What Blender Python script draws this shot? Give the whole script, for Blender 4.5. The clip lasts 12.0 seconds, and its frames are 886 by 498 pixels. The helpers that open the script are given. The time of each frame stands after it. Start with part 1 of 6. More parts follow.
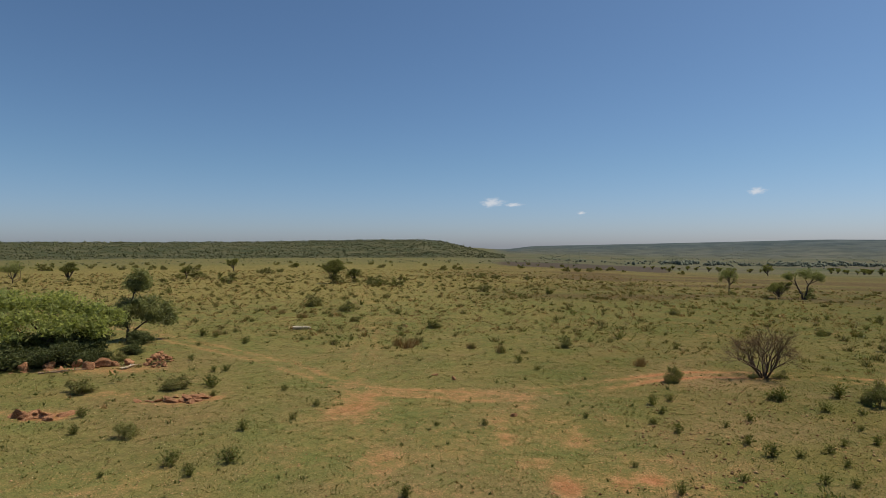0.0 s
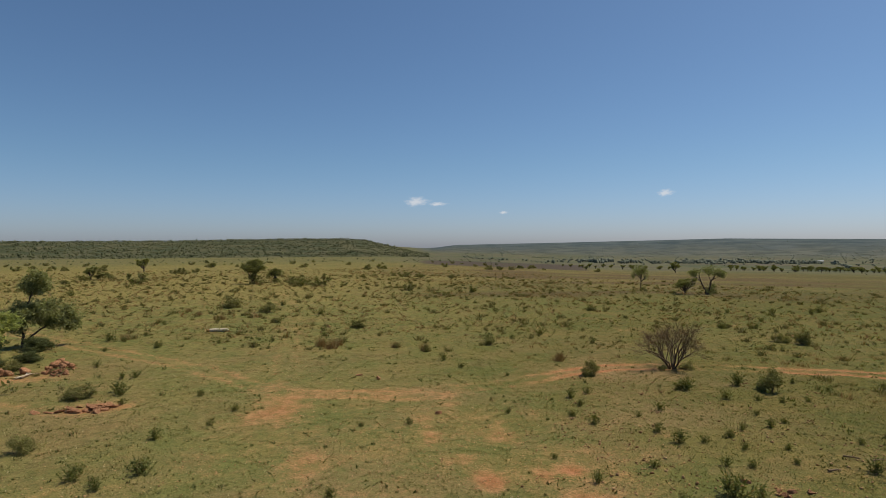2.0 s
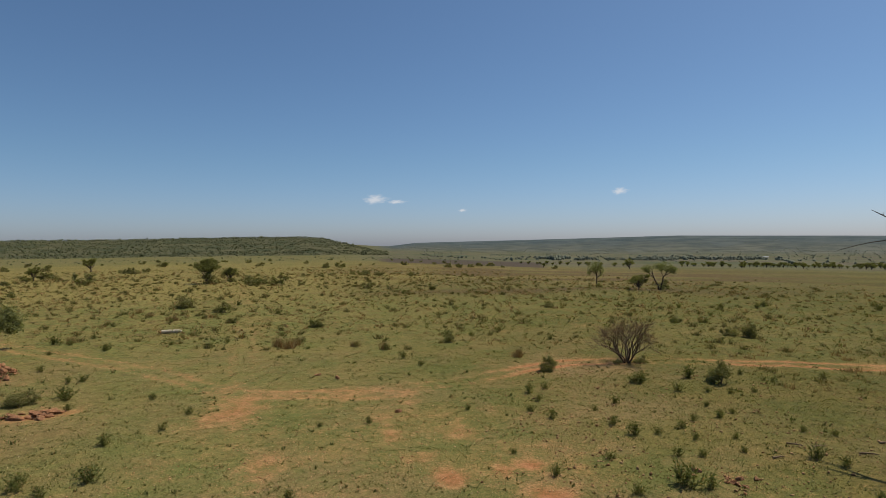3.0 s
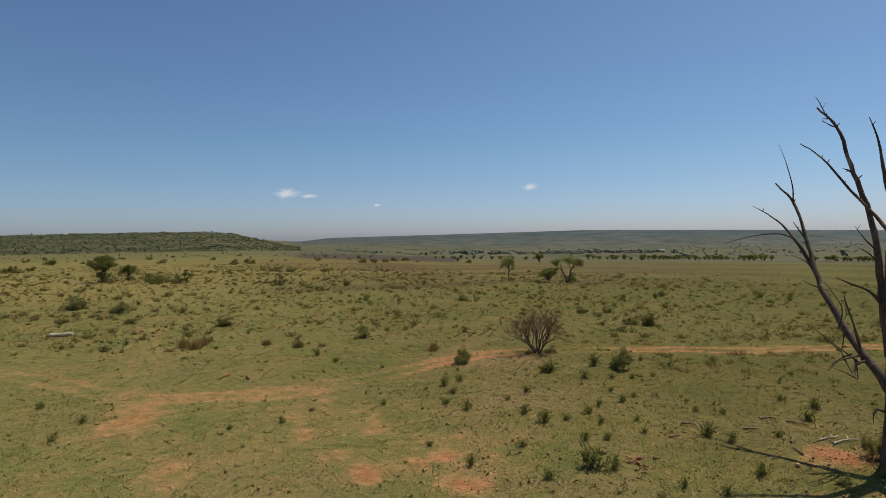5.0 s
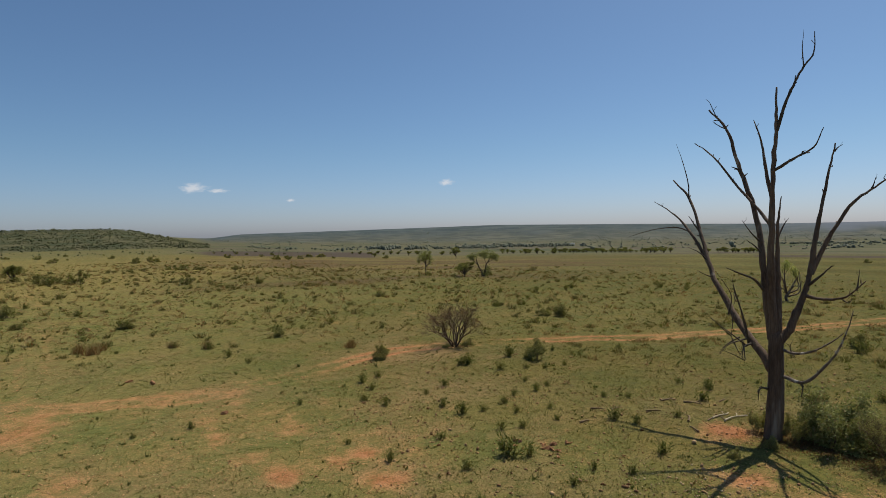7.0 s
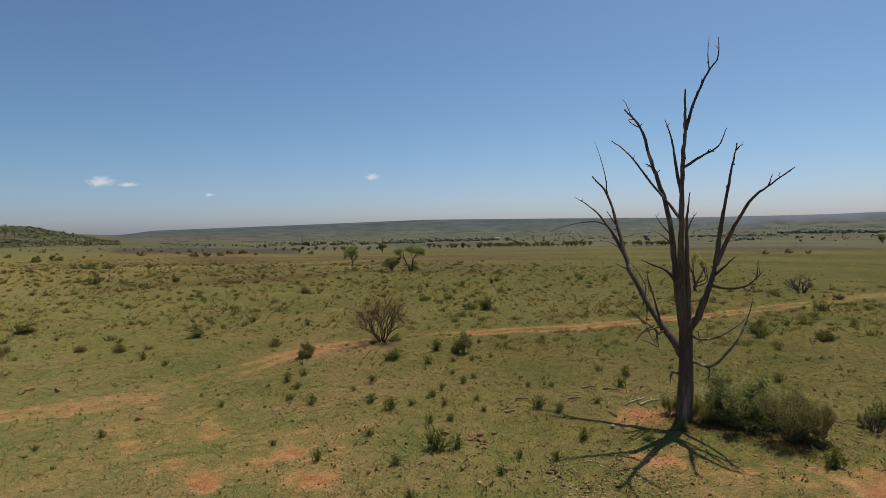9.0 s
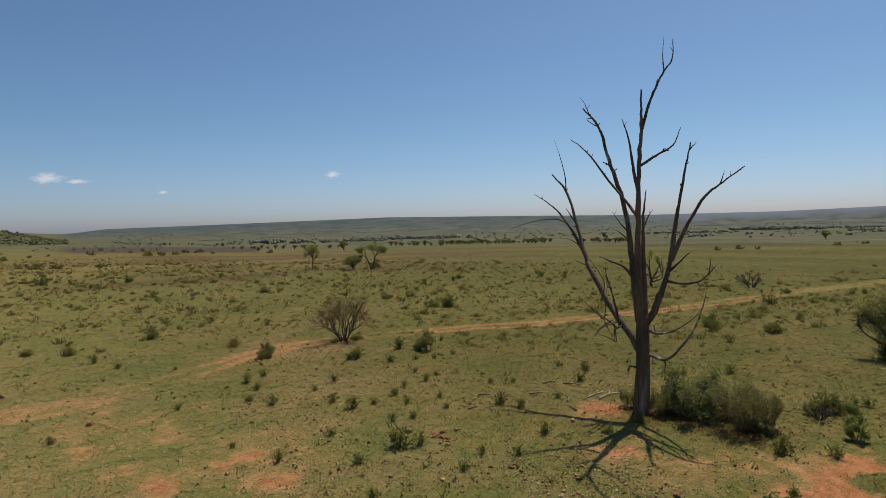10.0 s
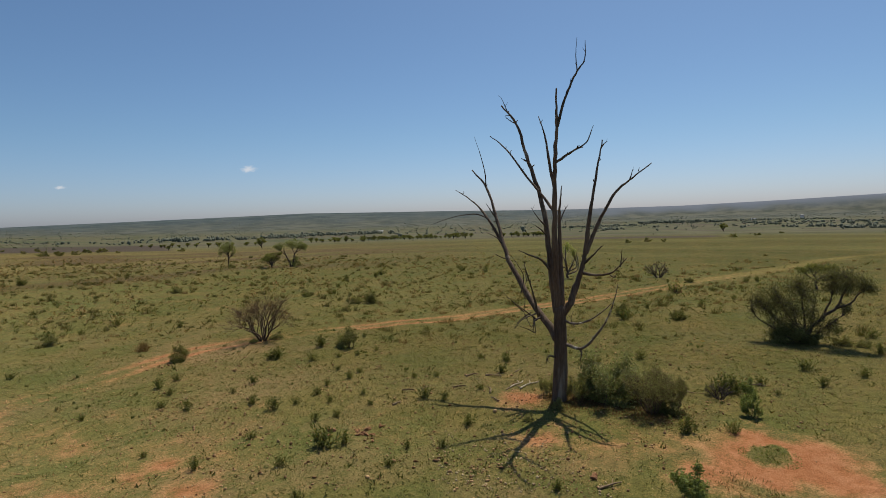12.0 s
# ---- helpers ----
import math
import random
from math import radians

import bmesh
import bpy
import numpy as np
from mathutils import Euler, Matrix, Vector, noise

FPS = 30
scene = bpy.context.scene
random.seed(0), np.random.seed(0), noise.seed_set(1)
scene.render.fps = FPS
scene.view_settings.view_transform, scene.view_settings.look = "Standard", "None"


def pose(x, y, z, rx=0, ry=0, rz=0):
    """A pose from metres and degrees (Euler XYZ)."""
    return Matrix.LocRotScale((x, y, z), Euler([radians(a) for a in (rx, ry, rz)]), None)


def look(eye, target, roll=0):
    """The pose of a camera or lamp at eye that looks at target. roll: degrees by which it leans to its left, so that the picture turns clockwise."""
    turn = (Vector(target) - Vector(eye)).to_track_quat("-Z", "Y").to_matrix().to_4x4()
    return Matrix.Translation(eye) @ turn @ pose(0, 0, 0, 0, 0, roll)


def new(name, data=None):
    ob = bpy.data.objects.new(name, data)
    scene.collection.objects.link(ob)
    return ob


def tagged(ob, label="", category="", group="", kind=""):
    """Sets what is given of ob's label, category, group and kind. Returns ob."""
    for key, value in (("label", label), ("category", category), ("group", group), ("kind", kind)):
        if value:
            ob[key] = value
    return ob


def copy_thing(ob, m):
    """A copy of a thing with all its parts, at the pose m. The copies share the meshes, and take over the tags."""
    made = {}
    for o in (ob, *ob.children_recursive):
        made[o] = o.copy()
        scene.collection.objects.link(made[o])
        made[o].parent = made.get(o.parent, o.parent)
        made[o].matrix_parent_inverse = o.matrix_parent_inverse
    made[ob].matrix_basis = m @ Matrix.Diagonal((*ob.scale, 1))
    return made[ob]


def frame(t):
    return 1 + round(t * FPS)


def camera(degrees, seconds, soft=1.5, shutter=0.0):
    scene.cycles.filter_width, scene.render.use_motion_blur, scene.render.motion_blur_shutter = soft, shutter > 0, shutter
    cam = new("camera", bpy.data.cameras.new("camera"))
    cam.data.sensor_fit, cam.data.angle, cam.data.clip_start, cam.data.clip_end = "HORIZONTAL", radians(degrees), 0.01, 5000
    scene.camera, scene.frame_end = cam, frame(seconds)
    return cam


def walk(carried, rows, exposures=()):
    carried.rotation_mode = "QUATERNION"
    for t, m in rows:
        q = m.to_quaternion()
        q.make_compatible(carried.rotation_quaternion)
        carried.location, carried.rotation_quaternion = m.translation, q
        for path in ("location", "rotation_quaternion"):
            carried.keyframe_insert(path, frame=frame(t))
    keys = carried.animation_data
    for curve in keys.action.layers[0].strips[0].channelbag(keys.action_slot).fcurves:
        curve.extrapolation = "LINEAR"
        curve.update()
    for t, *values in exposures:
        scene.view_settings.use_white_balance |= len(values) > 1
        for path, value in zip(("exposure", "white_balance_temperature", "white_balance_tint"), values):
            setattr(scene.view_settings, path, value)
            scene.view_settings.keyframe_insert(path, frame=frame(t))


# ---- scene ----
# ---------------------------------------------------------------- camera
cam = camera(73.85, 12.0, soft=0.8)
EYE = Vector((0.0, 0.0, 5.5))


def aim(yaw, pitch, roll):
    y, p = radians(yaw), radians(pitch)
    way = Vector((-math.sin(y) * math.cos(p), math.cos(y) * math.cos(p), math.sin(p)))
    return look(EYE, EYE + way, roll)


PATH = [(0.0, 0.00, -0.22, 0.00), (0.5, -1.63, -0.19, -0.04), (1.0, -3.44, -0.22, -0.04), (1.5, -5.40, -0.27, -0.10),
        (2.0, -7.34, -0.33, -0.09), (2.5, -9.30, -0.44, -0.19), (3.0, -11.30, -0.55, -0.32), (5.0, -19.55, -1.11, -0.53),
        (5.5, -21.58, -1.23, -0.59), (6.0, -23.64, -1.38, -0.67), (6.5, -25.74, -1.52, -0.83), (7.0, -27.60, -1.67, -0.93),
        (9.0, -34.70, -2.29, -1.18), (9.5, -36.55, -2.44, -1.31), (10.0, -38.40, -2.60, -1.32), (10.5, -40.37, -2.76, -1.45),
        (11.0, -42.25, -2.93, -1.53), (11.5, -43.98, -3.06, -1.64), (12.0, -45.95, -3.23, -1.68)]
walk(cam, [(t, aim(*turn)) for t, *turn in PATH], exposures=[(0.0, 0.0), (12.0, 0.0)])

# ---------------------------------------------------------------- sky and sun
SUN_UP, SUN_ROUND = radians(60), radians(71.7)     # height, and compass turn clockwise from +y
world = bpy.data.worlds.new("sky")
world.use_nodes = True
scene.world = world
wn = world.node_tree.nodes
sky = wn.new("ShaderNodeTexSky")
sky.sky_type, sky.sun_disc = 'NISHITA', False
sky.sun_elevation, sky.sun_rotation = SUN_UP, SUN_ROUND
sky.altitude, sky.air_density, sky.dust_density, sky.ozone_density = 300, 0.85, 0.95, 4.5
tone = wn.new("ShaderNodeMix")
tone.data_type, tone.blend_type = 'RGBA', 'MULTIPLY'
tone.inputs[0].default_value, tone.inputs[7].default_value = 1.0, (0.83, 0.95, 0.985, 1.0)
world.node_tree.links.new(sky.outputs[0], tone.inputs[6])
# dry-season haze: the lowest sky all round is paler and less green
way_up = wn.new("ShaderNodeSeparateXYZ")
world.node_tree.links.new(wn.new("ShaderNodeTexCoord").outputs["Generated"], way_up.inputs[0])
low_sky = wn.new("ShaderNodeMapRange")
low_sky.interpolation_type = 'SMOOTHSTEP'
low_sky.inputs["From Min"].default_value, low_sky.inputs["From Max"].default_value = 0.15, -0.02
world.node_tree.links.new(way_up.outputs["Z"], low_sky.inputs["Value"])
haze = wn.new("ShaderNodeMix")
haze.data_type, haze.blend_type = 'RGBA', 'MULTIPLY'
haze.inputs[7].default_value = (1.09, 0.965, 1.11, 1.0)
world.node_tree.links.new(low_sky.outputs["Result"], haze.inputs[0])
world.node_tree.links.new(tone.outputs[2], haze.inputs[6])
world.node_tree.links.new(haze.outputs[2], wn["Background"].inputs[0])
wn["Background"].inputs[1].default_value = 0.09
sun = new("sun", bpy.data.lights.new("sun", 'SUN'))
sun.data.energy, sun.data.angle, sun.data.color = 4.1, radians(0.5), (1.0, 0.92, 0.78)
toward = Vector((math.sin(SUN_ROUND) * math.cos(SUN_UP), math.cos(SUN_ROUND) * math.cos(SUN_UP), math.sin(SUN_UP)))
sun.matrix_basis = look(toward * 50, (0, 0, 0))


# ---------------------------------------------------------------- materials
def nodes_of(name):
    m = bpy.data.materials.new(name)
    m.use_nodes = True
    nt = m.node_tree
    return m, nt, nt.nodes["Principled BSDF"]


def noise_node(nt, scale, detail=4.0, rough=0.55, where=None):
    n = nt.nodes.new("ShaderNodeTexNoise")
    n.inputs["Scale"].default_value, n.inputs["Detail"].default_value, n.inputs["Roughness"].default_value = scale, detail, rough
    if where:
        nt.links.new(where, n.inputs["Vector"])
    return n.outputs["Fac"]


def math_node(nt, op, a, b=0.0, clamp=False):
    n = nt.nodes.new("ShaderNodeMath")
    n.operation, n.use_clamp = op, clamp
    for k, v in enumerate((a, b)):
        if isinstance(v, (int, float)):
            n.inputs[k].default_value = v
        else:
            nt.links.new(v, n.inputs[k])
    return n.outputs[0]


def span(nt, value, low, high):
    n = nt.nodes.new("ShaderNodeMapRange")
    n.interpolation_type = 'SMOOTHSTEP'
    nt.links.new(value, n.inputs["Value"])
    n.inputs["From Min"].default_value, n.inputs["From Max"].default_value = low, high
    return n.outputs["Result"]


def blend(nt, fac, a, b, mode='MIX'):
    n = nt.nodes.new("ShaderNodeMix")
    n.data_type, n.blend_type = 'RGBA', mode
    for key, v in ((0, fac), (6, a), (7, b)):
        if isinstance(v, (int, float)):
            n.inputs[key].default_value = v
        elif isinstance(v, tuple):
            n.inputs[key].default_value = (*v, 1.0)
        else:
            nt.links.new(v, n.inputs[key])
    return n.outputs[2]


def bump(nt, bsdf, height, strength, distance):
    n = nt.nodes.new("ShaderNodeBump")
    n.inputs["Strength"].default_value, n.inputs["Distance"].default_value = strength, distance
    nt.links.new(height, n.inputs["Height"])
    nt.links.new(n.outputs[0], bsdf.inputs["Normal"])


def surface(name, dark, light, scale, rough=0.9, relief=0.4, depth=0.02, extra=None, along=1.0):
    """A matt natural surface: two colours through coarse and fine noise, with relief, varied from object to object."""
    m, nt, bsdf = nodes_of(name)
    here = nt.nodes.new("ShaderNodeTexCoord").outputs["Object"]
    if along != 1.0:
        grainwise = nt.nodes.new("ShaderNodeVectorMath")
        grainwise.operation, grainwise.inputs[1].default_value = 'MULTIPLY', (1.0, 1.0, along)
        nt.links.new(here, grainwise.inputs[0])
        here = grainwise.outputs["Vector"]
    coarse, fine = noise_node(nt, scale, 3.0, 0.5, here), noise_node(nt, scale * 7, 5.0, 0.65, here)
    fac = math_node(nt, 'ADD', math_node(nt, 'MULTIPLY', coarse, 0.55), math_node(nt, 'MULTIPLY', fine, 0.45))
    col = blend(nt, span(nt, fac, 0.32, 0.68), dark, light)
    if extra:
        col = blend(nt, span(nt, noise_node(nt, scale * 0.6, 4.0, 0.6, here), 0.55, 0.68), col, extra)
    shift = nt.nodes.new("ShaderNodeHueSaturation")
    random_value = nt.nodes.new("ShaderNodeObjectInfo").outputs["Random"]
    nt.links.new(math_node(nt, 'ADD', math_node(nt, 'MULTIPLY', random_value, 0.3), 0.85), shift.inputs["Value"])
    nt.links.new(col, shift.inputs["Color"])
    nt.links.new(shift.outputs[0], bsdf.inputs["Base Color"])
    bsdf.inputs["Roughness"].default_value, bsdf.inputs["Specular IOR Level"].default_value = rough, 0.25
    bump(nt, bsdf, fine, relief, depth)
    return m


def foliage(name, dark, light, dry=None, thin=0.35, share=0.15):
    """Leaves: each one its own tone, some dry, letting part of the light through."""
    m, nt, bsdf = nodes_of(name)
    each = nt.nodes.new("ShaderNodeNewGeometry").outputs["Random Per Island"]
    whole = nt.nodes.new("ShaderNodeObjectInfo").outputs["Random"]
    mix_in = math_node(nt, 'ADD', math_node(nt, 'MULTIPLY', each, 0.75), math_node(nt, 'MULTIPLY', whole, 0.25))
    col = blend(nt, mix_in, dark, light)
    if dry:
        pick = math_node(nt, 'FRACT', math_node(nt, 'MULTIPLY', each, 7.31))
        col = blend(nt, span(nt, pick, 1.0 - share - 0.04, 1.0 - share), col, dry)
    nt.links.new(col, bsdf.inputs["Base Color"])
    bsdf.inputs["Roughness"].default_value, bsdf.inputs["Specular IOR Level"].default_value = 0.7, 0.06 if thin else 0.04
    clear = nt.nodes.new("ShaderNodeBsdfTranslucent")
    nt.links.new(blend(nt, 1.0, col, (1.0, 1.0, 0.62), 'MULTIPLY'), clear.inputs["Color"])
    both = nt.nodes.new("ShaderNodeMixShader")
    both.inputs[0].default_value = thin
    nt.links.new(bsdf.outputs[0], both.inputs[1])
    nt.links.new(clear.outputs[0], both.inputs[2])
    nt.links.new(both.outputs[0], nt.nodes["Material Output"].inputs["Surface"])
    return m


def ground_material():
    m, nt, bsdf = nodes_of("grassland")
    here = nt.nodes.new("ShaderNodeNewGeometry").outputs["Position"]

    def given(key):
        a = nt.nodes.new("ShaderNodeAttribute")
        a.attribute_name = key
        return a.outputs["Fac"]
    soil, dry, wood = given("soil"), given("dry"), given("wood")
    far, dark_grass = given("far"), given("dark_grass")
    wide, patch = noise_node(nt, 0.03, 4, 0.55, here), noise_node(nt, 0.3, 6, 0.65, here)
    small, fine = noise_node(nt, 2.4, 6, 0.7, here), noise_node(nt, 22.0, 4, 0.7, here)
    grain = noise_node(nt, 8.0, 4, 0.7, here)
    grass = blend(nt, span(nt, patch, 0.36, 0.64), (0.146, 0.151, 0.044), (0.216, 0.175, 0.060))
    grass = blend(nt, math_node(nt, 'MULTIPLY', span(nt, small, 0.35, 0.70), 0.35), grass, (0.150, 0.158, 0.046))
    straw = blend(nt, small, (0.212, 0.170, 0.050), (0.285, 0.228, 0.080))
    dryness = math_node(nt, 'ADD', math_node(nt, 'MULTIPLY', dry, 0.75), math_node(nt, 'MULTIPLY', math_node(nt, 'SUBTRACT', wide, 0.5), 1.8))
    dryness = math_node(nt, 'ADD', dryness, math_node(nt, 'MULTIPLY', math_node(nt, 'SUBTRACT', small, 0.5), 0.7))
    dryness = math_node(nt, 'SUBTRACT', dryness, math_node(nt, 'MULTIPLY', dark_grass, 0.35))
    grass = blend(nt, math_node(nt, 'MULTIPLY', span(nt, dryness, -0.1, 0.8), 0.85), grass, straw)
    # masked grass is multiplied darker and yellower
    grass = blend(nt, dark_grass, grass, blend(nt, 1.0, grass, (0.470, 0.468, 0.243), 'MULTIPLY'))
    grass = blend(nt, math_node(nt, 'MULTIPLY', given("band"), 0.9), grass, (0.100, 0.064, 0.027))
    thin = span(nt, math_node(nt, 'ADD', noise_node(nt, 0.13, 4, 0.55, here), math_node(nt, 'MULTIPLY', math_node(nt, 'SUBTRACT', small, 0.5), 0.25)), 0.46, 0.66)
    worn_thin = span(nt, math_node(nt, 'ADD', noise_node(nt, 0.42, 5, 0.62, here), math_node(nt, 'MULTIPLY', math_node(nt, 'SUBTRACT', grain, 0.5), 0.35)), 0.46, 0.62)
    thin = math_node(nt, 'MAXIMUM', thin, math_node(nt, 'MULTIPLY', worn_thin, 0.5))
    grass = blend(nt, math_node(nt, 'MULTIPLY', thin, math_node(nt, 'MULTIPLY', given("grazed"), 0.85), True), grass, (0.245, 0.163, 0.074))
    mottle = span(nt, noise_node(nt, 1.1, 5, 0.68, here), 0.50, 0.62)
    mottle = math_node(nt, 'MULTIPLY', mottle, math_node(nt, 'SUBTRACT', 0.85, math_node(nt, 'MULTIPLY', given("grazed"), 0.8), True))
    mottle = math_node(nt, 'MULTIPLY', mottle, math_node(nt, 'SUBTRACT', 1.0, math_node(nt, 'MULTIPLY', dark_grass, 0.6)))
    grass = blend(nt, mottle, grass, (0.150, 0.098, 0.036))
    earth = blend(nt, span(nt, small, 0.35, 0.65), blend(nt, span(nt, soil, 0.5, 0.95), (0.320, 0.148, 0.056), (0.325, 0.116, 0.044)), blend(nt, span(nt, soil, 0.5, 0.95), (0.44, 0.240, 0.106), (0.435, 0.186, 0.086)))
    earth = blend(nt, math_node(nt, 'MULTIPLY', span(nt, fine, 0.5, 0.75), 0.35), earth, (0.50, 0.295, 0.145))
    wear = math_node(nt, 'ADD', soil, math_node(nt, 'MULTIPLY', math_node(nt, 'SUBTRACT', small, 0.5), 1.5))
    wear = math_node(nt, 'ADD', wear, math_node(nt, 'MULTIPLY', math_node(nt, 'SUBTRACT', fine, 0.5), 1.6))
    wear = math_node(nt, 'ADD', wear, math_node(nt, 'MULTIPLY', math_node(nt, 'SUBTRACT', patch, 0.5), 0.8))
    col = blend(nt, math_node(nt, 'MULTIPLY', span(nt, wear, 0.12, 1.05), 0.92), grass, earth)
    gritty = math_node(nt, 'ADD', math_node(nt, 'MULTIPLY', fine, 0.6), math_node(nt, 'MULTIPLY', grain, 0.4))
    speck = blend(nt, span(nt, gritty, 0.40, 0.55), (0.58, 0.60, 0.54), (1.10, 1.09, 1.05))
    speck = blend(nt, math_node(nt, 'MULTIPLY', span(nt, gritty, 0.58, 0.66), 0.8), speck, (1.6, 1.5, 1.4))
    col = blend(nt, math_node(nt, 'SUBTRACT', 0.85, math_node(nt, 'MULTIPLY', soil, 0.45)), col, speck, 'MULTIPLY')
    clod = noise_node(nt, 3.3, 4, 0.6, here)
    rough = math_node(nt, 'SUBTRACT', math_node(nt, 'SUBTRACT', 0.75, math_node(nt, 'MULTIPLY', soil, 0.5)), math_node(nt, 'MULTIPLY', given("grazed"), 0.5), True)
    col = blend(nt, rough, col, blend(nt, span(nt, clod, 0.36, 0.58), (0.55, 0.57, 0.50), (1.13, 1.12, 1.08)), 'MULTIPLY')
    fields = noise_node(nt, 0.007, 4, 0.55, here)
    valley = blend(nt, span(nt, fields, 0.40, 0.52), (0.072, 0.080, 0.038), (0.114, 0.107, 0.057))
    valley = blend(nt, span(nt, fields, 0.54, 0.62), valley, (0.091, 0.075, 0.052))
    valley = blend(nt, span(nt, noise_node(nt, 0.05, 5, 0.65, here), 0.35, 0.7), blend(nt, 1.0, valley, (0.8, 0.8, 0.8), 'MULTIPLY'), blend(nt, 1.0, valley, (1.25, 1.22, 1.2), 'MULTIPLY'))
    col = blend(nt, far, col, valley)
    burnt = math_node(nt, 'ADD', given("burnt"), math_node(nt, 'MULTIPLY', math_node(nt, 'SUBTRACT', noise_node(nt, 0.06, 5, 0.6, here), 0.5), 0.9))
    col = blend(nt, math_node(nt, 'MULTIPLY', span(nt, burnt, 0.25, 0.7), 0.92), col, (0.066, 0.048, 0.034))
    col = blend(nt, wood, col, blend(nt, span(nt, noise_node(nt, 0.02, 5, 0.6, here), 0.4, 0.65), (0.050, 0.058, 0.025), (0.105, 0.094, 0.046)))
    # distance haze put into the base colours: greyer slope, then a blue-grey ridge
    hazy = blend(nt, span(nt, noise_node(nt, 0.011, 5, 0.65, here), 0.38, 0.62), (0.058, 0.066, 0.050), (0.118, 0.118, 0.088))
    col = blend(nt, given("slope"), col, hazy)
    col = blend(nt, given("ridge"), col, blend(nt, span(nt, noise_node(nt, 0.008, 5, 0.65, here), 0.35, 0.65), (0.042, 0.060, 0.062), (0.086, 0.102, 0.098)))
    nt.links.new(col, bsdf.inputs["Base Color"])
    bsdf.inputs["Roughness"].default_value, bsdf.inputs["Specular IOR Level"].default_value = 0.95, 0.1
    # the eastern ridge gets still more painted haze, a pale blue-grey
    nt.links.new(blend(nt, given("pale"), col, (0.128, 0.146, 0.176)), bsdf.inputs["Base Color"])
    bump(nt, bsdf, math_node(nt, 'ADD', fine, math_node(nt, 'MULTIPLY', small, 1.5)), 0.7, 0.05)
    return m


GROUND = ground_material()
DEAD_BARK = surface("weathered_dead_bark", (0.071, 0.043, 0.028), (0.205, 0.140, 0.095), 4.0, 0.85, 1.0, 0.03, (0.33, 0.26, 0.19), 0.16)
GREY_LIMB = surface("grey_limb_bark", (0.10, 0.070, 0.052), (0.26, 0.205, 0.165), 6.0, 0.85, 0.6, 0.01, (0.52, 0.46, 0.38))
DEAD_WOOD = surface("bleached_wood", (0.13, 0.080, 0.045), (0.38, 0.27, 0.165), 4.0, 0.85, 0.5, 0.01)
PALE_WOOD = surface("sun_bleached_log", (0.27, 0.215, 0.14), (0.62, 0.54, 0.40), 5.0, 0.85, 0.4, 0.01)
BARK = surface("bark", (0.045, 0.034, 0.026), (0.13, 0.098, 0.072), 5.0, 0.9, 0.6, 0.01)
LEAF_SAGE = foliage("sage_leaf", (0.125, 0.142, 0.056), (0.375, 0.375, 0.155), (0.32, 0.25, 0.13), 0.38, 0.08)
TWIG = surface("twig_bark", (0.070, 0.045, 0.028), (0.180, 0.118, 0.070), 6.0, 0.9, 0.4, 0.01)
RED_ROCK = surface("red_rock", (0.20, 0.082, 0.038), (0.50, 0.245, 0.115), 5.5, 0.9, 0.9, 0.04, (0.46, 0.31, 0.18))
CREAM_STONE = foliage("cream_stone", (0.36, 0.25, 0.125), (0.66, 0.51, 0.30), None, 0.0)
PEBBLE = foliage("pebble", (0.12, 0.055, 0.026), (0.60, 0.38, 0.19), None, 0.0)
LEAF_OLIVE = foliage("olive_leaf", (0.108, 0.120, 0.038), (0.300, 0.292, 0.104), None, 0.55)
LEAF_DARK = foliage("dark_leaf", (0.104, 0.110, 0.037), (0.305, 0.285, 0.104), (0.28, 0.20, 0.10), 0.38, 0.1)
# dark green undergrowth leaf, deepened by painting in the shade below the spreading bush
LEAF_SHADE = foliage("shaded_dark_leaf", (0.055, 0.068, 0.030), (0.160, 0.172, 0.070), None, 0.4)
LEAF_THORN = foliage("thorn_bush_leaf", (0.090, 0.088, 0.040), (0.260, 0.245, 0.108), None, 0.45)
LEAF_FRESH = foliage("light_green_leaf", (0.120, 0.150, 0.045), (0.330, 0.365, 0.120), None, 0.45)
LEAF_ROCKSIDE = foliage("soft_olive_leaf", (0.125, 0.138, 0.056), (0.360, 0.362, 0.160), None, 0.5)
LEAF_BRIGHT = foliage("fresh_leaf", (0.215, 0.245, 0.082), (0.580, 0.600, 0.235), None, 0.64)
LEAF_GREY = foliage("grey_green_leaf", (0.140, 0.148, 0.048), (0.380, 0.358, 0.128), (0.34, 0.26, 0.13), 0.38)
DRY_LEAF = foliage("withered_leaf", (0.14, 0.075, 0.038), (0.29, 0.175, 0.090), None, 0.4)
LEAF_AIRY = foliage("feathery_leaf", (0.140, 0.158, 0.052), (0.340, 0.350, 0.130), None, 0.45)
WEED_LEAF = foliage("weed_leaf", (0.085, 0.098, 0.032), (0.240, 0.248, 0.082), (0.38, 0.28, 0.12), 0.5, 0.1)
GRASS_BLADE = foliage("grass_blade", (0.088, 0.094, 0.026), (0.235, 0.215, 0.068), (0.36, 0.27, 0.12), 0.35, 0.18)
SPROUT = foliage("sprout_leaf", (0.058, 0.070, 0.022), (0.165, 0.172, 0.056), (0.20, 0.12, 0.05), 0.3, 0.15)
PALE_BLADE = foliage("pale_grass_blade", (0.130, 0.140, 0.046), (0.370, 0.345, 0.150), (0.44, 0.36, 0.20), 0.3, 0.12)
CRUMB = foliage("earth_crumb", (0.22, 0.095, 0.038), (0.56, 0.335, 0.165), None, 0.0)
BUNCH_BLADE = foliage("bunch_blade", (0.078, 0.080, 0.026), (0.205, 0.182, 0.062), (0.30, 0.22, 0.10), 0.35, 0.2)
